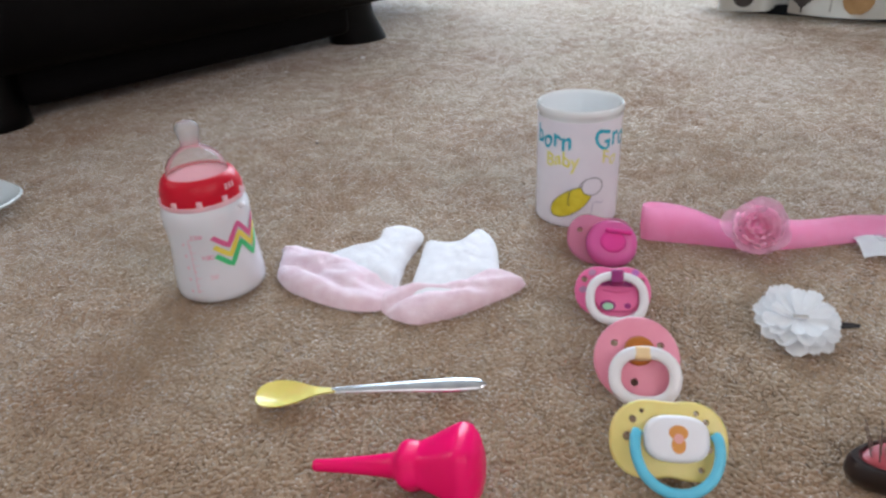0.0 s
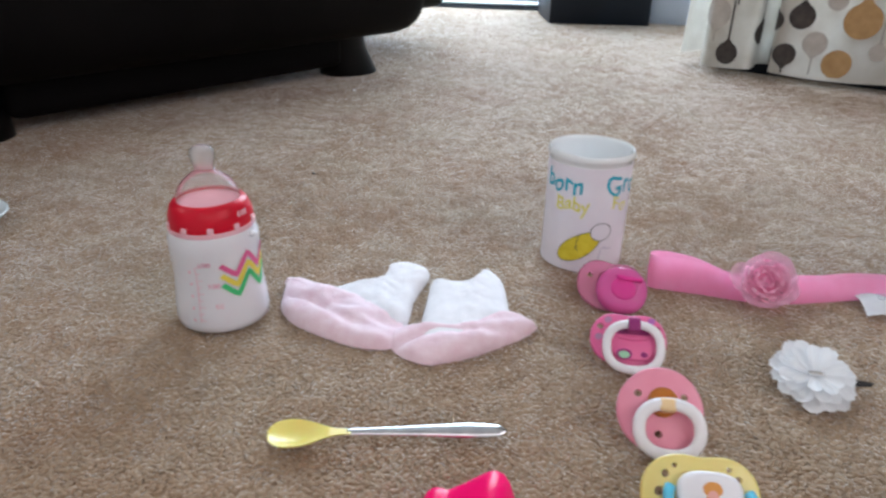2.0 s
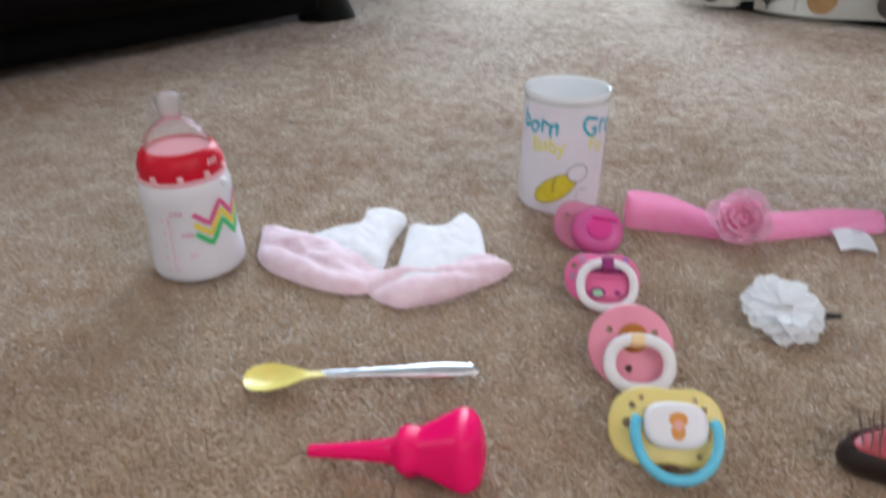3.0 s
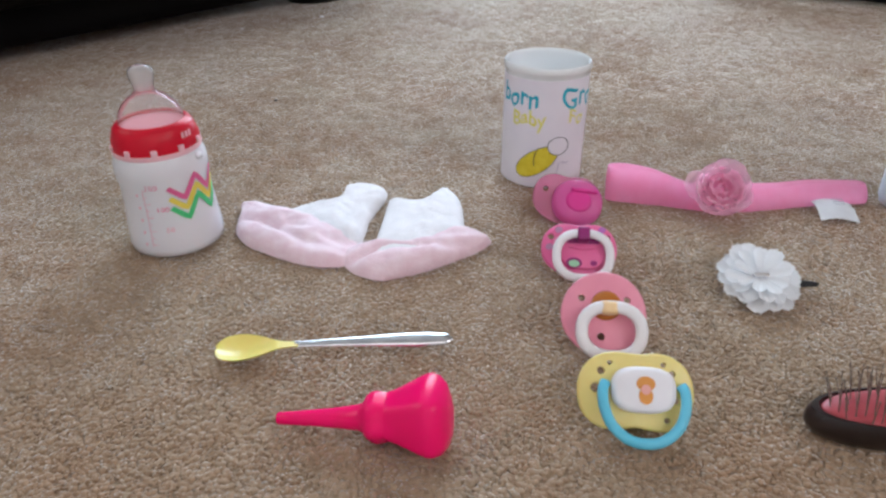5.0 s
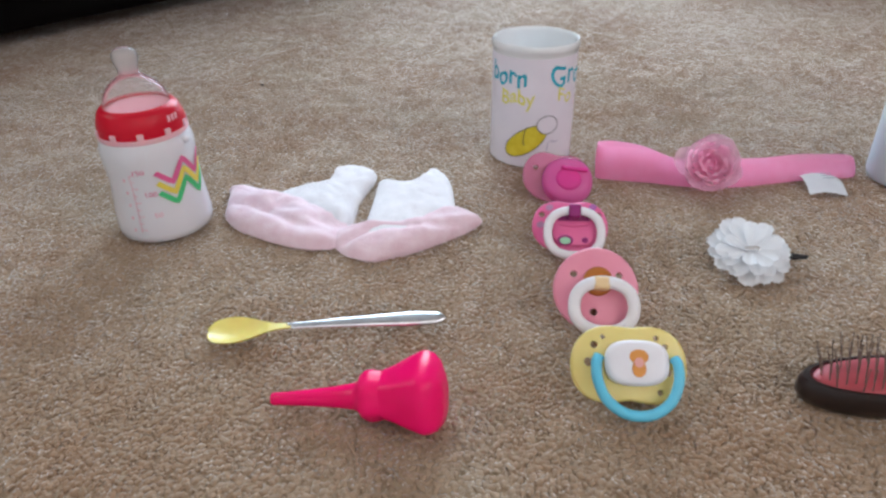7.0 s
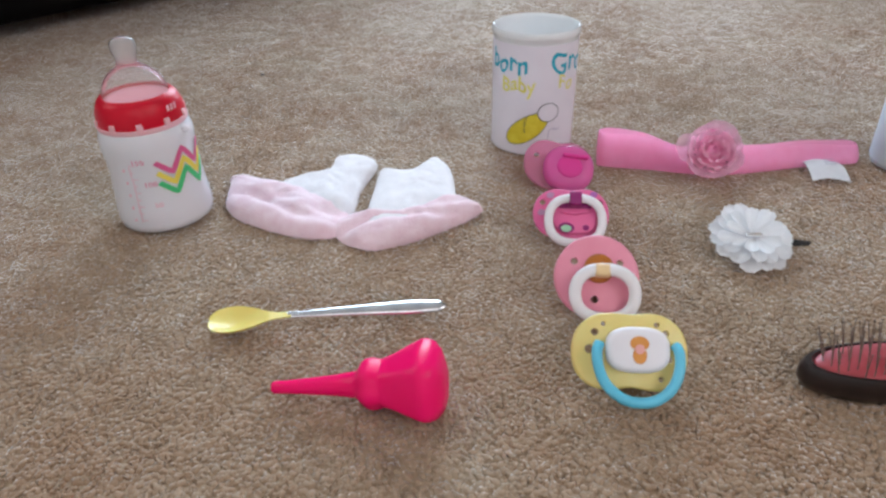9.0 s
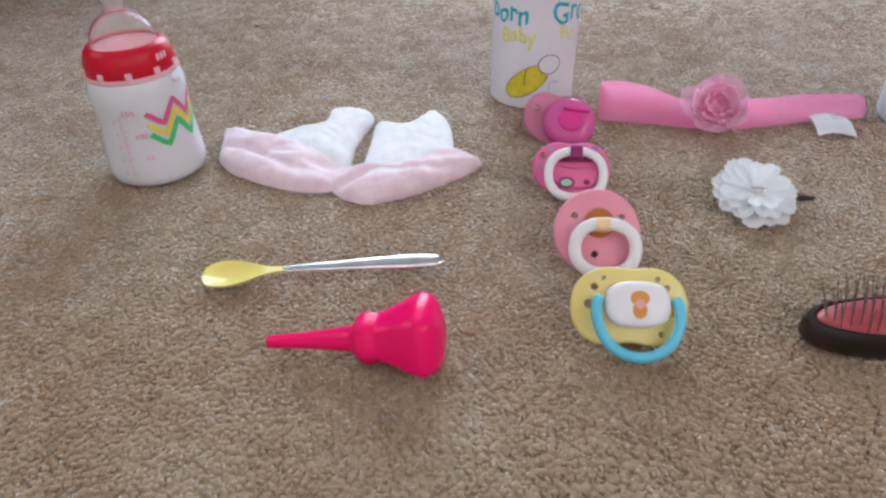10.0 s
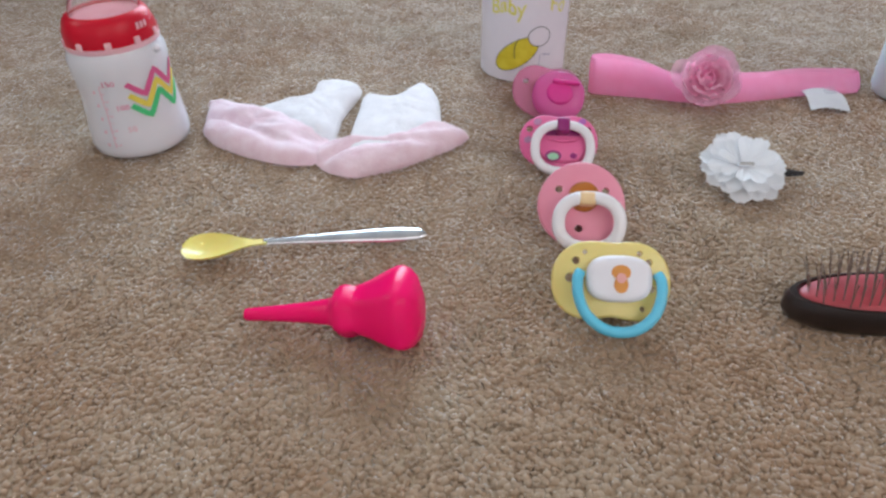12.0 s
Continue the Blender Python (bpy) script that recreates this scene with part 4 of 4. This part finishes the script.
def kidney(w, h, dip_top, dip_low, p=2.6):
    def f(t):
        c, s = abs(math.cos(t)), abs(math.sin(t))
        r = 1 / ((c / (w / 2)) ** p + (s / (h / 2)) ** p) ** (1 / p)
        up = max(0.0, math.sin(t))
        lo = max(0.0, -math.sin(t))
        return r - dip_top * up**6 - dip_low * lo**5
    return polar(f)


def back_teat(parent, material, z0, r=0.0085):
    prof = [(r * 1.25, -z0), (r * 0.8, -z0 - 0.004), (r * 0.72, -z0 - 0.009), (r * 1.0, -z0 - 0.016), (r * 0.85, -z0 - 0.022), (0, -z0 - 0.0245)]
    part("teat", lathe(prof, 28, lambda a, q, z: q * (1 + 0.12 * math.cos(2 * a))), material, parent)


def paci_pose(x, y, z, lean, turn=0.0, roll=0.0):
    return Matrix.Translation((x, y, z)) @ pose(0, 0, 0, 0, 0, turn) @ pose(0, 0, 0, lean, 0, 0) @ pose(0, 0, 0, 0, 0, roll)


def flat_part(name, bm, material, parent, x, y, z, label=""):
    bmesh.ops.transform(bm, matrix=Matrix.Translation((x, y, z)), verts=bm.verts)
    return part(name, bm, material, parent, label)


# yellow one with a sky-blue handle
p = thing("pacifier", paci_pose(0.1042, 0.2658, 0.0180, 47, -2, 0), "yellow pacifier with white button and sky-blue handle", "pacifier", "pacifiers in a row")
holes = [(-0.0175, 0.0098, 0.0019), (-0.0202, 0.0012, 0.0023), (-0.0132, 0.0140, 0.0012), (-0.0138, -0.0125, 0.0016), (0.0132, 0.0140, 0.0014), (0.0178, 0.0098, 0.0017), (0.0195, -0.003, 0.0019), (0.0150, -0.0130, 0.0015)]
shield = part("shield", plate_with_holes(kidney(0.0580, 0.0440, 0.0030, 0.0045, 2.35), holes, 0.0028, 3.5), PACI_YELLOW, p)
button = part("button", lathe([(0, 0), (0.0150, 0), (0.0158, 0.0012), (0.0157, 0.0036), (0.0148, 0.0050), (0.0125, 0.0058), (0.007, 0.0062), (0, 0.0064)], 56, lambda a, r, z: r * (1 / (abs(math.cos(a)) ** 2.8 + (abs(math.sin(a)) / 0.72) ** 2.8)) ** (1 / 2.8)), PACI_WHITE, p, "white oval button with a worn print")
button.location = (0.003, 0.0012, 0.0008)
for x, y, rx, ry, ink, up in ((0.0004, 0.0028, 0.0046, 0.0036, ORANGE_PRINT, 0.0), (0.0004, -0.0030, 0.0034, 0.0042, ORANGE_PRINT, 0.0002), (0.0004, 0.0, 0.0024, 0.0024, PINK_PRINT, 0.0005)):
    flat_part("print_patch", blob(rx, ry, 0, 0.0), ink, button, x, y, 0.00645 + up)
pts = [(-0.0185, 0.004, 0.0028), (-0.0200, 0.0005, 0.0048), (-0.0197, -0.0075, 0.0065), (-0.0160, -0.0165, 0.0078), (-0.0085, -0.0228, 0.0085), (0, -0.0246, 0.0086)]
pts = pts + [(-x, y, z) for x, y, z in pts[-2::-1]]
handle = part("handle", tube(smooth_path([(x + 0.003, y, z) for x, y, z in pts], 6), 0.0027, squash=0.8), PACI_BLUE, p, "sky-blue ring handle")
back_teat(p, AMBER, 0.001)

# rose one with a round shield and white ring
p = thing("pacifier", paci_pose(0.0972, 0.3315, 0.0195, 47, -4, 0), "round rose pacifier with white ring and amber latex", "pacifier", "pacifiers in a row")
part("shield", plate_with_holes(polar(lambda t: 0.0246), [(-0.0130, 0.0085, 0.0021), (0.0130, 0.0085, 0.0021), (-0.0012, -0.0135, 0.0022)], 0.0028, 4.0), PACI_ROSE, p)
part("latex_disc", disc(0.0086, 0.001, 0.0035, (0.0010, 0.0046)), AMBER, p, "amber latex plug")
part("knob", box(0.0105, 0.0080, 0.0076, (0.0024, 0.0026, 0.0026), 0.0032, 4), CREAM, p, "cream knob holding the ring")
ring_pts = [(0.0168 * math.copysign(abs(math.cos(t)) ** 0.85, math.cos(t)) + 0.004, 0.0140 * math.copysign(abs(math.sin(t)) ** 0.9, math.sin(t)) - 0.0108, 0.0066 + 0.0012 * math.sin(t)) for t in (2 * math.pi * k / 56 for k in range(56))]
part("ring", tube(ring_pts, 0.0036, True, 14, 0.6), PACI_WHITE, p, "white ring handle")
back_teat(p, AMBER, 0.001)

# pink one with a heart-shaped shield, white ring and purple clip
p = thing("pacifier", paci_pose(0.0918, 0.4100, 0.0185, 44, -2, 0), "pink heart-shaped pacifier with white ring and purple clip", "pacifier", "pacifiers in a row")
part("shield", plate_with_holes(kidney(0.0510, 0.0395, 0.0040, 0.0, 2.2), [(-0.0190, 0.0075, 0.0022), (0.0190, 0.0075, 0.0022)], 0.0028, 4.0), PACI_PINK, p)
cover = part("cover", plate_with_holes(kidney(0.0300, 0.0250, 0.0, 0.0, 3.0), [], 0.0030, 0.0), PACI_PINK, p, "raised pink cover plate with printed dots")
cover.location = (0.002, -0.003, 0.0024)
flat_part("clip_slot", box(0.0215, 0.0070, 0.0008, (0, 0, 0), 0.0003), PURPLE, cover, 0, 0.0085, 0.0014, "dark purple slot")
flat_part("clip", box(0.0080, 0.0090, 0.0082, (0, 0, 0), 0.0012), PURPLE, cover, 0, 0.0100, 0.0012, "dark purple ring clip")
flat_part("ridge", tube([(-0.009, 0.0025, 0.0018), (0, 0.0012, 0.0022), (0.009, 0.0025, 0.0018)], 0.001), PACI_PINK, cover, 0, 0, 0)
flat_part("print_dot", blob(0.0052, 0.0036, 0, 0), PURPLE, cover, -0.0058, -0.0088, 0.0020)
flat_part("print_dot", blob(0.0036, 0.0024, 0, 0), MINT, cover, -0.0058, -0.0092, 0.0024, "mint printed dot")
flat_part("print_dot", blob(0.0022, 0.0018, 0, 0), PURPLE, cover, 0.0072, -0.0085, 0.0020)
for x, y, ink in ((-0.0200, 0.0, DUSK), (0.0150, 0.0128, LILAC), (0.0205, 0.0, LILAC), (-0.0140, 0.0120, DUSK)):
    flat_part("print_dot", blob(0.0026, 0.0022, 20, 0), ink, p, x, y, 0.0019 - 4.0 * x * x)
ring_pts = [(0.0176 * math.copysign(abs(math.cos(t)) ** 0.8, math.cos(t)) + 0.002, 0.0152 * math.copysign(abs(math.sin(t)) ** 0.85, math.sin(t)) - 0.0072, 0.0068 + 0.0012 * math.sin(t)) for t in (2 * math.pi * k / 56 for k in range(56))]
part("ring", tube(ring_pts, 0.0030, True, 14, 0.7), PACI_WHITE, p, "white ring handle")
back_teat(p, CLEAR_PINK, 0.001)

# clear pink one with a magenta cover
p = thing("pacifier", paci_pose(0.0915, 0.4930, 0.0165, 46, 6, -10), "translucent pink pacifier with glossy magenta cover", "pacifier", "pacifiers in a row")
part("shield", plate_with_holes(kidney(0.0530, 0.0440, 0.005, 0.0, 2.2), [(-0.0170, 0.0050, 0.0022), (0.0185, 0.0050, 0.0022)], 0.0024, 3.0), CLEAR_PINK, p, "translucent pink shield")
part("cover", lathe([(0.0195, 0.0005), (0.0200, 0.003), (0.0192, 0.0068), (0.0165, 0.0092), (0.010, 0.0104), (0, 0.0108)], 48, lambda a, r, z: r * 0.98 * (1 / (abs(math.cos(a)) ** 2.2 + (abs(math.sin(a)) / 0.95) ** 2.2)) ** (1 / 2.2)), MAGENTA, p, "glossy magenta cover").location = (0.0078, -0.0045, 0)
part("hollow", disc(0.0098, 0.0098, 0.0118, (0.0075, -0.0050), 0.9), MAGENTA_DEEP, p, "darker magenta button")
part("tab", box(0.0200, 0.0030, 0.0035, (0.0110, 0.0032, 0.0104), 0.0012), MAGENTA_DEEP, p, "raised magenta tab")
back_teat(p, CLEAR_PINK, 0.001)


# headband: a flattened ribbon loop on its edge, with a fabric rose
def headband():
    h = thing("headband", Matrix.Identity(4), "pink ribbon headband with a fabric rose and white tag", "headband")
    front = [(0.130, 0.5235), (0.150, 0.519), (0.172, 0.515), (0.192, 0.510), (0.212, 0.507), (0.235, 0.508), (0.262, 0.514), (0.290, 0.521), (0.318, 0.5265), (0.336, 0.5285)]
    back = [(0.341, 0.534), (0.333, 0.539), (0.300, 0.532), (0.262, 0.524), (0.212, 0.517), (0.165, 0.525), (0.139, 0.533), (0.129, 0.5315)]
    path = smooth_path([(x, y, 0) for x, y in front + back], 9, True)
    bm = bmesh.new()
    rows = []
    for i, q in enumerate(path):
        a, b = path[i - 1], path[(i + 1) % len(path)]
        t = (b - a).normalized()
        out = Vector((t.y, -t.x, 0))
        x = q.x
        tall = 0.0275 - 0.0095 * math.exp(-(((x - 0.195) / 0.024) ** 2)) - 0.0105 * max(0, min(1, (x - 0.215) / 0.03)) - 0.0045 * max(0, min(1, (x - 0.25) / 0.09))
        lean = 0.004 + 0.004 * max(0.0, min(1.0, (x - 0.225) / 0.06)) + 0.0012 * math.sin(x * 90)
        row = []
        for k in range(9):
            s = k / 8
            swell = 0.0007 * math.sin(s * math.pi) + 0.0004 * noise.noise(Vector((x * 120, s * 3, i)))
            row.append(bm.verts.new((q.x + out.x * swell, q.y + out.y * swell + lean * s * s + lean * 0.2 * s, 0.0005 + tall * s)))
        rows.append(row)
    for i in range(len(rows)):
        a, b = rows[i], rows[(i + 1) % len(rows)]
        for k in range(8):
            bm.faces.new((a[k], b[k], b[k + 1], a[k + 1]))
    bmesh.ops.solidify(bm, geom=bm.faces[:], thickness=0.0011)
    part("ribbon", bm, RIBBON_PINK, h, "pink stretch ribbon loop")

    tag = bmesh.new()
    g = [[tag.verts.new((0.2920 + 0.0305 * i / 6 - 0.004 * j / 6, 0.527 + 0.002 * i / 6 - 0.036 * j / 6, 0.0035 + 0.002 * math.sin(i * 0.7) + 0.003 * math.sin(j * 0.55))) for i in range(7)] for j in range(7)]
    for j in range(6):
        for i in range(6):
            tag.faces.new((g[j][i], g[j][i + 1], g[j + 1][i + 1], g[j + 1][i]))
    bmesh.ops.solidify(tag, geom=tag.faces[:], thickness=0.0004)
    t = part("tag", tag, TAG_CLOTH, h, "white care tag")
    for k in range(3):
        part("tag_bar", strip([(0.3045, 0.5175 - 0.0035 * k), (0.3135, 0.518 - 0.0035 * k)], 0.0012, 0.0092 - 0.0004 * k), TAG_INK, t)

    rose = part("rose", disc(0.018, -0.006, 0.001), CHIFFON, h, "layered pink fabric rose")
    rose.matrix_world = Matrix.Translation((0.209, 0.499, 0.0225)) @ Vector((-0.12, -0.78, 0.62)).to_track_quat("Z", "Y").to_matrix().to_4x4()

    def petal(width, length, curl, cup, seed):
        bm = bmesh.new()
        n, m = 10, 8
        rows = []
        for j in range(m + 1):
            v = j / m
            half = width / 2 * (0.35 + 0.65 * math.sin(math.pi * min(1, 0.15 + 0.75 * v)) ** 0.7)
            row = []
            for i in range(n + 1):
                u = 2 * i / n - 1
                ripple = 0.0042 * v * noise.noise(Vector((u * 2.2 + seed, v * 2, seed * 3)))
                y = length * v * (1 - 0.12 * u * u)
                row.append(bm.verts.new((half * u, y * math.cos(curl * v), y * math.sin(curl * v) + cup * (u * u) * half + ripple)))
            rows.append(row)
        for j in range(m):
            for i in range(n):
                bm.faces.new((rows[j][i], rows[j][i + 1], rows[j + 1][i + 1], rows[j + 1][i]))
        return bm

    rng = random.Random(8)
    for count, inner, width, length, tilt, material in ((7, 0.009, 0.024, 0.0185, 6, CHIFFON_SHEER), (8, 0.009, 0.020, 0.0180, 20, CHIFFON_SHEER), (6, 0.007, 0.024, 0.0165, 25, CHIFFON), (5, 0.005, 0.020, 0.0150, 36, CHIFFON), (4, 0.0035, 0.017, 0.0125, 48, CHIFFON), (3, 0.002, 0.013, 0.0110, 62, CHIFFON)):
        for k in range(count):
            a = 2 * math.pi * (k + rng.uniform(-0.15, 0.15)) / count + count
            o = part("petal", petal(width * rng.uniform(0.9, 1.1), length * rng.uniform(0.74, 1.18), 0.5, 0.35, k + count * 3.1), material, rose, "sheer pink chiffon petal" if material is CHIFFON_SHEER else "")
            o.matrix_local = Matrix.Rotation(a, 4, "Z") @ Matrix.Translation((0, inner, 0.001 + 0.0006 * k)) @ Matrix.Rotation(radians(tilt + rng.uniform(-9, 9)), 4, "X")
    return h


headband()


# white flower hair clip
def flower():
    f = thing("hair_clip", Matrix.Translation((0.2045, 0.3870, 0.0125)) @ pose(0, 0, 0, 24, 0, 0), "white layered organza flower hair clip with rhinestone", "hair clip")
    bm = bmesh.new()
    rows = []
    n, m = 8, 8
    for j in range(m + 1):
        v = j / m
        half = 0.0016 + 0.0050 * math.sin(min(1.0, v * 1.08) * math.pi / 2) ** 1.2
        if v > 0.82:
            half *= max(0.05, 1 - ((v - 0.82) / 0.18) ** 2) ** 0.5
        rows.append([bm.verts.new((half * (2 * i / n - 1), 0.027 * v * (1 - 0.05 * abs(math.sin(3 * math.pi * i / n)) * v), 0.0006 * v * v + 0.22 * half * (2 * i / n - 1) ** 2)) for i in range(n + 1)])
    for j in range(m):
        for i in range(n):
            bm.faces.new((rows[j][i], rows[j][i + 1], rows[j + 1][i + 1], rows[j + 1][i]))
    first = part("petal", bm, WHITE_ORGANZA, f)
    rng = random.Random(4)
    made = 0
    for count, scale, tilt, lift in ((15, 0.97, 0, 0.0), (13, 0.88, 7, 0.0014), (9, 0.70, 16, 0.0026)):
        for k in range(count):
            o = first if made == 0 else new("petal", first.data)
            o.parent = f
            a = 2 * math.pi * (k + rng.uniform(-0.1, 0.1)) / count + tilt
            s = scale * rng.uniform(0.92, 1.05)
            o.matrix_local = Matrix.Rotation(a, 4, "Z") @ Matrix.Translation((0, 0.001, lift + 0.00008 * (k % 5))) @ Matrix.Rotation(radians(tilt + rng.uniform(-5, 5)), 4, "X") @ Matrix.Rotation(radians(rng.uniform(-9, 12)), 4, "Y") @ Matrix.Diagonal((s * rng.uniform(0.88, 1.04), s, 1, 1))
            made += 1
    part("rhinestone", box(0.0100, 0.0030, 0.0024, (0.0005, -0.0005, 0.0034), 0.0008, 2), CRYSTAL, f, "silver rhinestone bar", smooth=False)
    part("backing", disc(0.010, -0.004, -0.001), WHITE_ORGANZA, f)
    for z in (-0.0062, -0.0042):
        part("clip_jaw", tube(smooth_path([(-0.015, 0.001, z), (0.01, 0.001, z), (0.030, 0.001, z - 0.0005), (0.0405, 0.001, z - 0.001)], 5), lambda t: 0.0042 - 0.0034 * t, squash=0.5), BLACK_METAL, f, "black metal clip jaw")
    return f


flower()


# hairbrush
def hairbrush():
    b = thing("hairbrush", pose(0.2372, 0.2640, 0.0, 0, 0, 2) @ Matrix.Diagonal((1, 1, 0.86, 1)), "dark lacquered hairbrush with red cushion and brown bristles", "hairbrush")
    oval = lambda a, r, z: r / math.sqrt(math.cos(a) ** 2 + (math.sin(a) / 0.33) ** 2)  # noqa: E731
    part("head", lathe([(0, -0.001), (0.040, -0.001), (0.0475, 0.003), (0.0500, 0.009), (0.0496, 0.0155), (0.0478, 0.0185), (0.0445, 0.0188), (0.0425, 0.0165), (0, 0.0160)], 72, oval), BRUSH_WOOD, b, "dark lacquered oval head")
    pad = part("cushion", lathe([(0.0430, 0.0165), (0.0425, 0.0180), (0.038, 0.0198), (0.028, 0.0212), (0.014, 0.022), (0, 0.0222)], 64, oval), BRUSH_PAD, b, "red rubber cushion")
    part("handle", tube(smooth_path([(0.045, 0, 0.008), (0.06, 0, 0.0085), (0.09, 0, 0.0095), (0.13, 0, 0.009), (0.145, 0, 0.008)], 6), lambda t: 0.0085 + 0.0035 * math.sin(t * 3.0) - (0.006 * max(0, (t - 0.92) / 0.08)), squash=0.75), BRUSH_WOOD, b, "dark lacquered handle")
    pin = lathe([(0, 0), (0.00036, 0), (0.00022, 0.0195), (0.00045, 0.0198), (0.0004, 0.0206), (0, 0.0208)], 5)
    first = part("bristle", pin, BRISTLE, pad)
    rng = random.Random(2)
    made = 0
    for i in range(-9, 10):
        for j in range(-4, 5):
            x, y = (i + 0.5 * (j % 2)) * 0.0043, j * 0.0037
            q = (x / 0.0415) ** 2 + (y / 0.0137) ** 2
            if q > 1:
                continue
            o = first if made == 0 else new("bristle", first.data)
            o.parent = pad
            o.matrix_local = Matrix.Translation((x, y, 0.0220 - 0.0045 * q)) @ Euler((-y * 9 + rng.uniform(-0.08, 0.08), x * 9 + rng.uniform(-0.1, 0.1), 0)).to_matrix().to_4x4() @ Matrix.Diagonal((1, 1, rng.uniform(0.86, 1.04), 1))
            made += 1
    return b


hairbrush()

# frosted bottle beyond the headband
fb = thing("frosted_bottle", pose(0.3790, 0.5255, 0.0), "frosted pale blue plastic bottle standing on the carpet", "bottle")
part("body", lathe([(0, 0.001), (0.024, 0.0), (0.0288, 0.0022), (0.0305, 0.007), (0.0305, 0.06), (0.0300, 0.10), (0.0285, 0.112), (0.022, 0.12), (0.014, 0.124), (0, 0.124)], 56), FROST, fb)
part("cap", lathe([(0, 0.1242), (0.0150, 0.1242), (0.0156, 0.126), (0.0152, 0.145), (0.014, 0.147), (0, 0.1472)], 40), PACI_WHITE, fb, "white cap")

# lint on the carpet
rng = random.Random(12)
for x, y, s, material in ((-0.213, 0.768, 0.0022, BLACK_METAL), (-0.2514, 1.218, 0.004, TERRY_WHITE), (-0.36, 1.12, 0.003, TERRY_WHITE)):
    bm = bmesh.new()
    bmesh.ops.create_icosphere(bm, subdivisions=2, radius=s)
    for v in bm.verts:
        v.co *= 1 + 0.5 * noise.noise(v.co * 300)
        v.co.z *= 0.5
    o = link_mesh("lint", bm, material)
    o.location = (x, y, 0.0)
    tagged(o, "dark speck of lint on the carpet" if material is BLACK_METAL else "white speck of lint on the carpet", "lint", kind="")

# carpet pile: short leaning yarn tufts
def tufts(name, places, width, tall, material):
    """One mesh of blunt three-sided tufts; places: an array of x, y."""
    gen = np.random.default_rng(7)
    n = len(places)
    a = gen.uniform(0, 2 * np.pi, n)
    lean = gen.normal(0, 0.38, (n, 2)) * tall + np.stack([np.sin(places[:, 1] * 21 + 3 * np.sin(places[:, 0] * 9)), np.cos(places[:, 0] * 17)], 1) * tall * 0.25
    size = width * gen.uniform(0.7, 1.35, n)
    field = gen.random((256, 256))

    def lumps(cell):
        u, v = places[:, 0] / cell + 700, places[:, 1] / cell + 700
        i, j = np.floor(u).astype(int), np.floor(v).astype(int)
        fu, fv = u - i, v - j
        fu, fv = fu * fu * (3 - 2 * fu), fv * fv * (3 - 2 * fv)
        f = lambda a, b: field[a % 256, b % 256]  # noqa: E731
        return (f(i, j) * (1 - fu) + f(i + 1, j) * fu) * (1 - fv) + (f(i, j + 1) * (1 - fu) + f(i + 1, j + 1) * fu) * fv

    lean += np.stack([lumps(0.011) - 0.5, lumps(0.013) - 0.5], 1) * tall * 1.3
    high = -0.0004 - gen.random(n) ** 2 * tall * 0.35 - np.clip(lumps(0.008) - 0.45, 0, 1) * tall * 0.4
    co = np.zeros((n, 6, 3), np.float32)
    for k in range(3):
        t = a + k * 2.0944
        co[:, k, 0], co[:, k, 1], co[:, k, 2] = places[:, 0] + size * 0.62 * np.cos(t), places[:, 1] + size * 0.62 * np.sin(t), -0.0024
        t = t + 0.9
        co[:, 3 + k, 0] = places[:, 0] + lean[:, 0] + size * 0.42 * np.cos(t)
        co[:, 3 + k, 1] = places[:, 1] + lean[:, 1] + size * 0.42 * np.sin(t)
        co[:, 3 + k, 2] = high
    quads = [(k, (k + 1) % 3, 3 + (k + 1) % 3, 3 + k) for k in range(3)]
    start = (np.arange(n) * 6)[:, None]
    loops = np.concatenate([np.concatenate([start + q for q in quads], 1), start + np.array([[3, 4, 5]])], 1).astype(np.int32)
    sizes = np.tile(np.array([4] * 3 + [3], np.int32), n)
    me = bpy.data.meshes.new(name)
    me.vertices.add(n * 6)
    me.vertices.foreach_set("co", co.ravel())
    me.loops.add(loops.size)
    me.loops.foreach_set("vertex_index", loops.ravel())
    me.polygons.add(n * 4)
    me.polygons.foreach_set("loop_start", np.concatenate([[0], np.cumsum(sizes)[:-1]]).astype(np.int32))
    me.polygons.foreach_set("use_smooth", np.ones(n * 4, bool))
    me.update(calc_edges=True)
    me.materials.append(material)
    ob = new(name, me)
    ob.parent = floor
    ob.matrix_parent_inverse = floor.matrix_world.inverted()
    ob["kind"] = "stuff"
    return ob


def scatter(y0, y1, gap, reach):
    gen = np.random.default_rng(11)
    xs, ys = np.meshgrid(np.arange(-2.2, 2.0, gap), np.arange(y0 - 0.06, y1 + 0.06, gap))
    p = np.stack([xs.ravel(), ys.ravel()], 1) + gen.uniform(-0.5, 0.5, (xs.size, 2)) * gap
    edge = p[:, 1] - 0.03 * np.sin(p[:, 0] * 23) - 0.02 * np.sin(p[:, 0] * 61 + 1)
    return p[(np.abs(p[:, 0]) < reach(p[:, 1])) & (edge >= y0) & (edge < y1) & (p[:, 1] < 2.66)]


tufts("carpet_pile", scatter(0.08, 0.45, 0.0025, lambda y: 0.2 + 0.72 * y), 0.0037, 0.0016, PILE)
tufts("carpet_pile", scatter(0.45, 0.8, 0.0026, lambda y: 0.2 + 0.72 * y), 0.0040, 0.0017, PILE)
tufts("carpet_pile", scatter(0.8, 1.9, 0.0040, lambda y: 0.2 + 0.72 * y), 0.0062, 0.0017, PILE_MID)
tufts("carpet_pile", scatter(1.9, 2.66, 0.0075, lambda y: 0.2 + 0.72 * y), 0.0105, 0.0020, PILE_FAR)
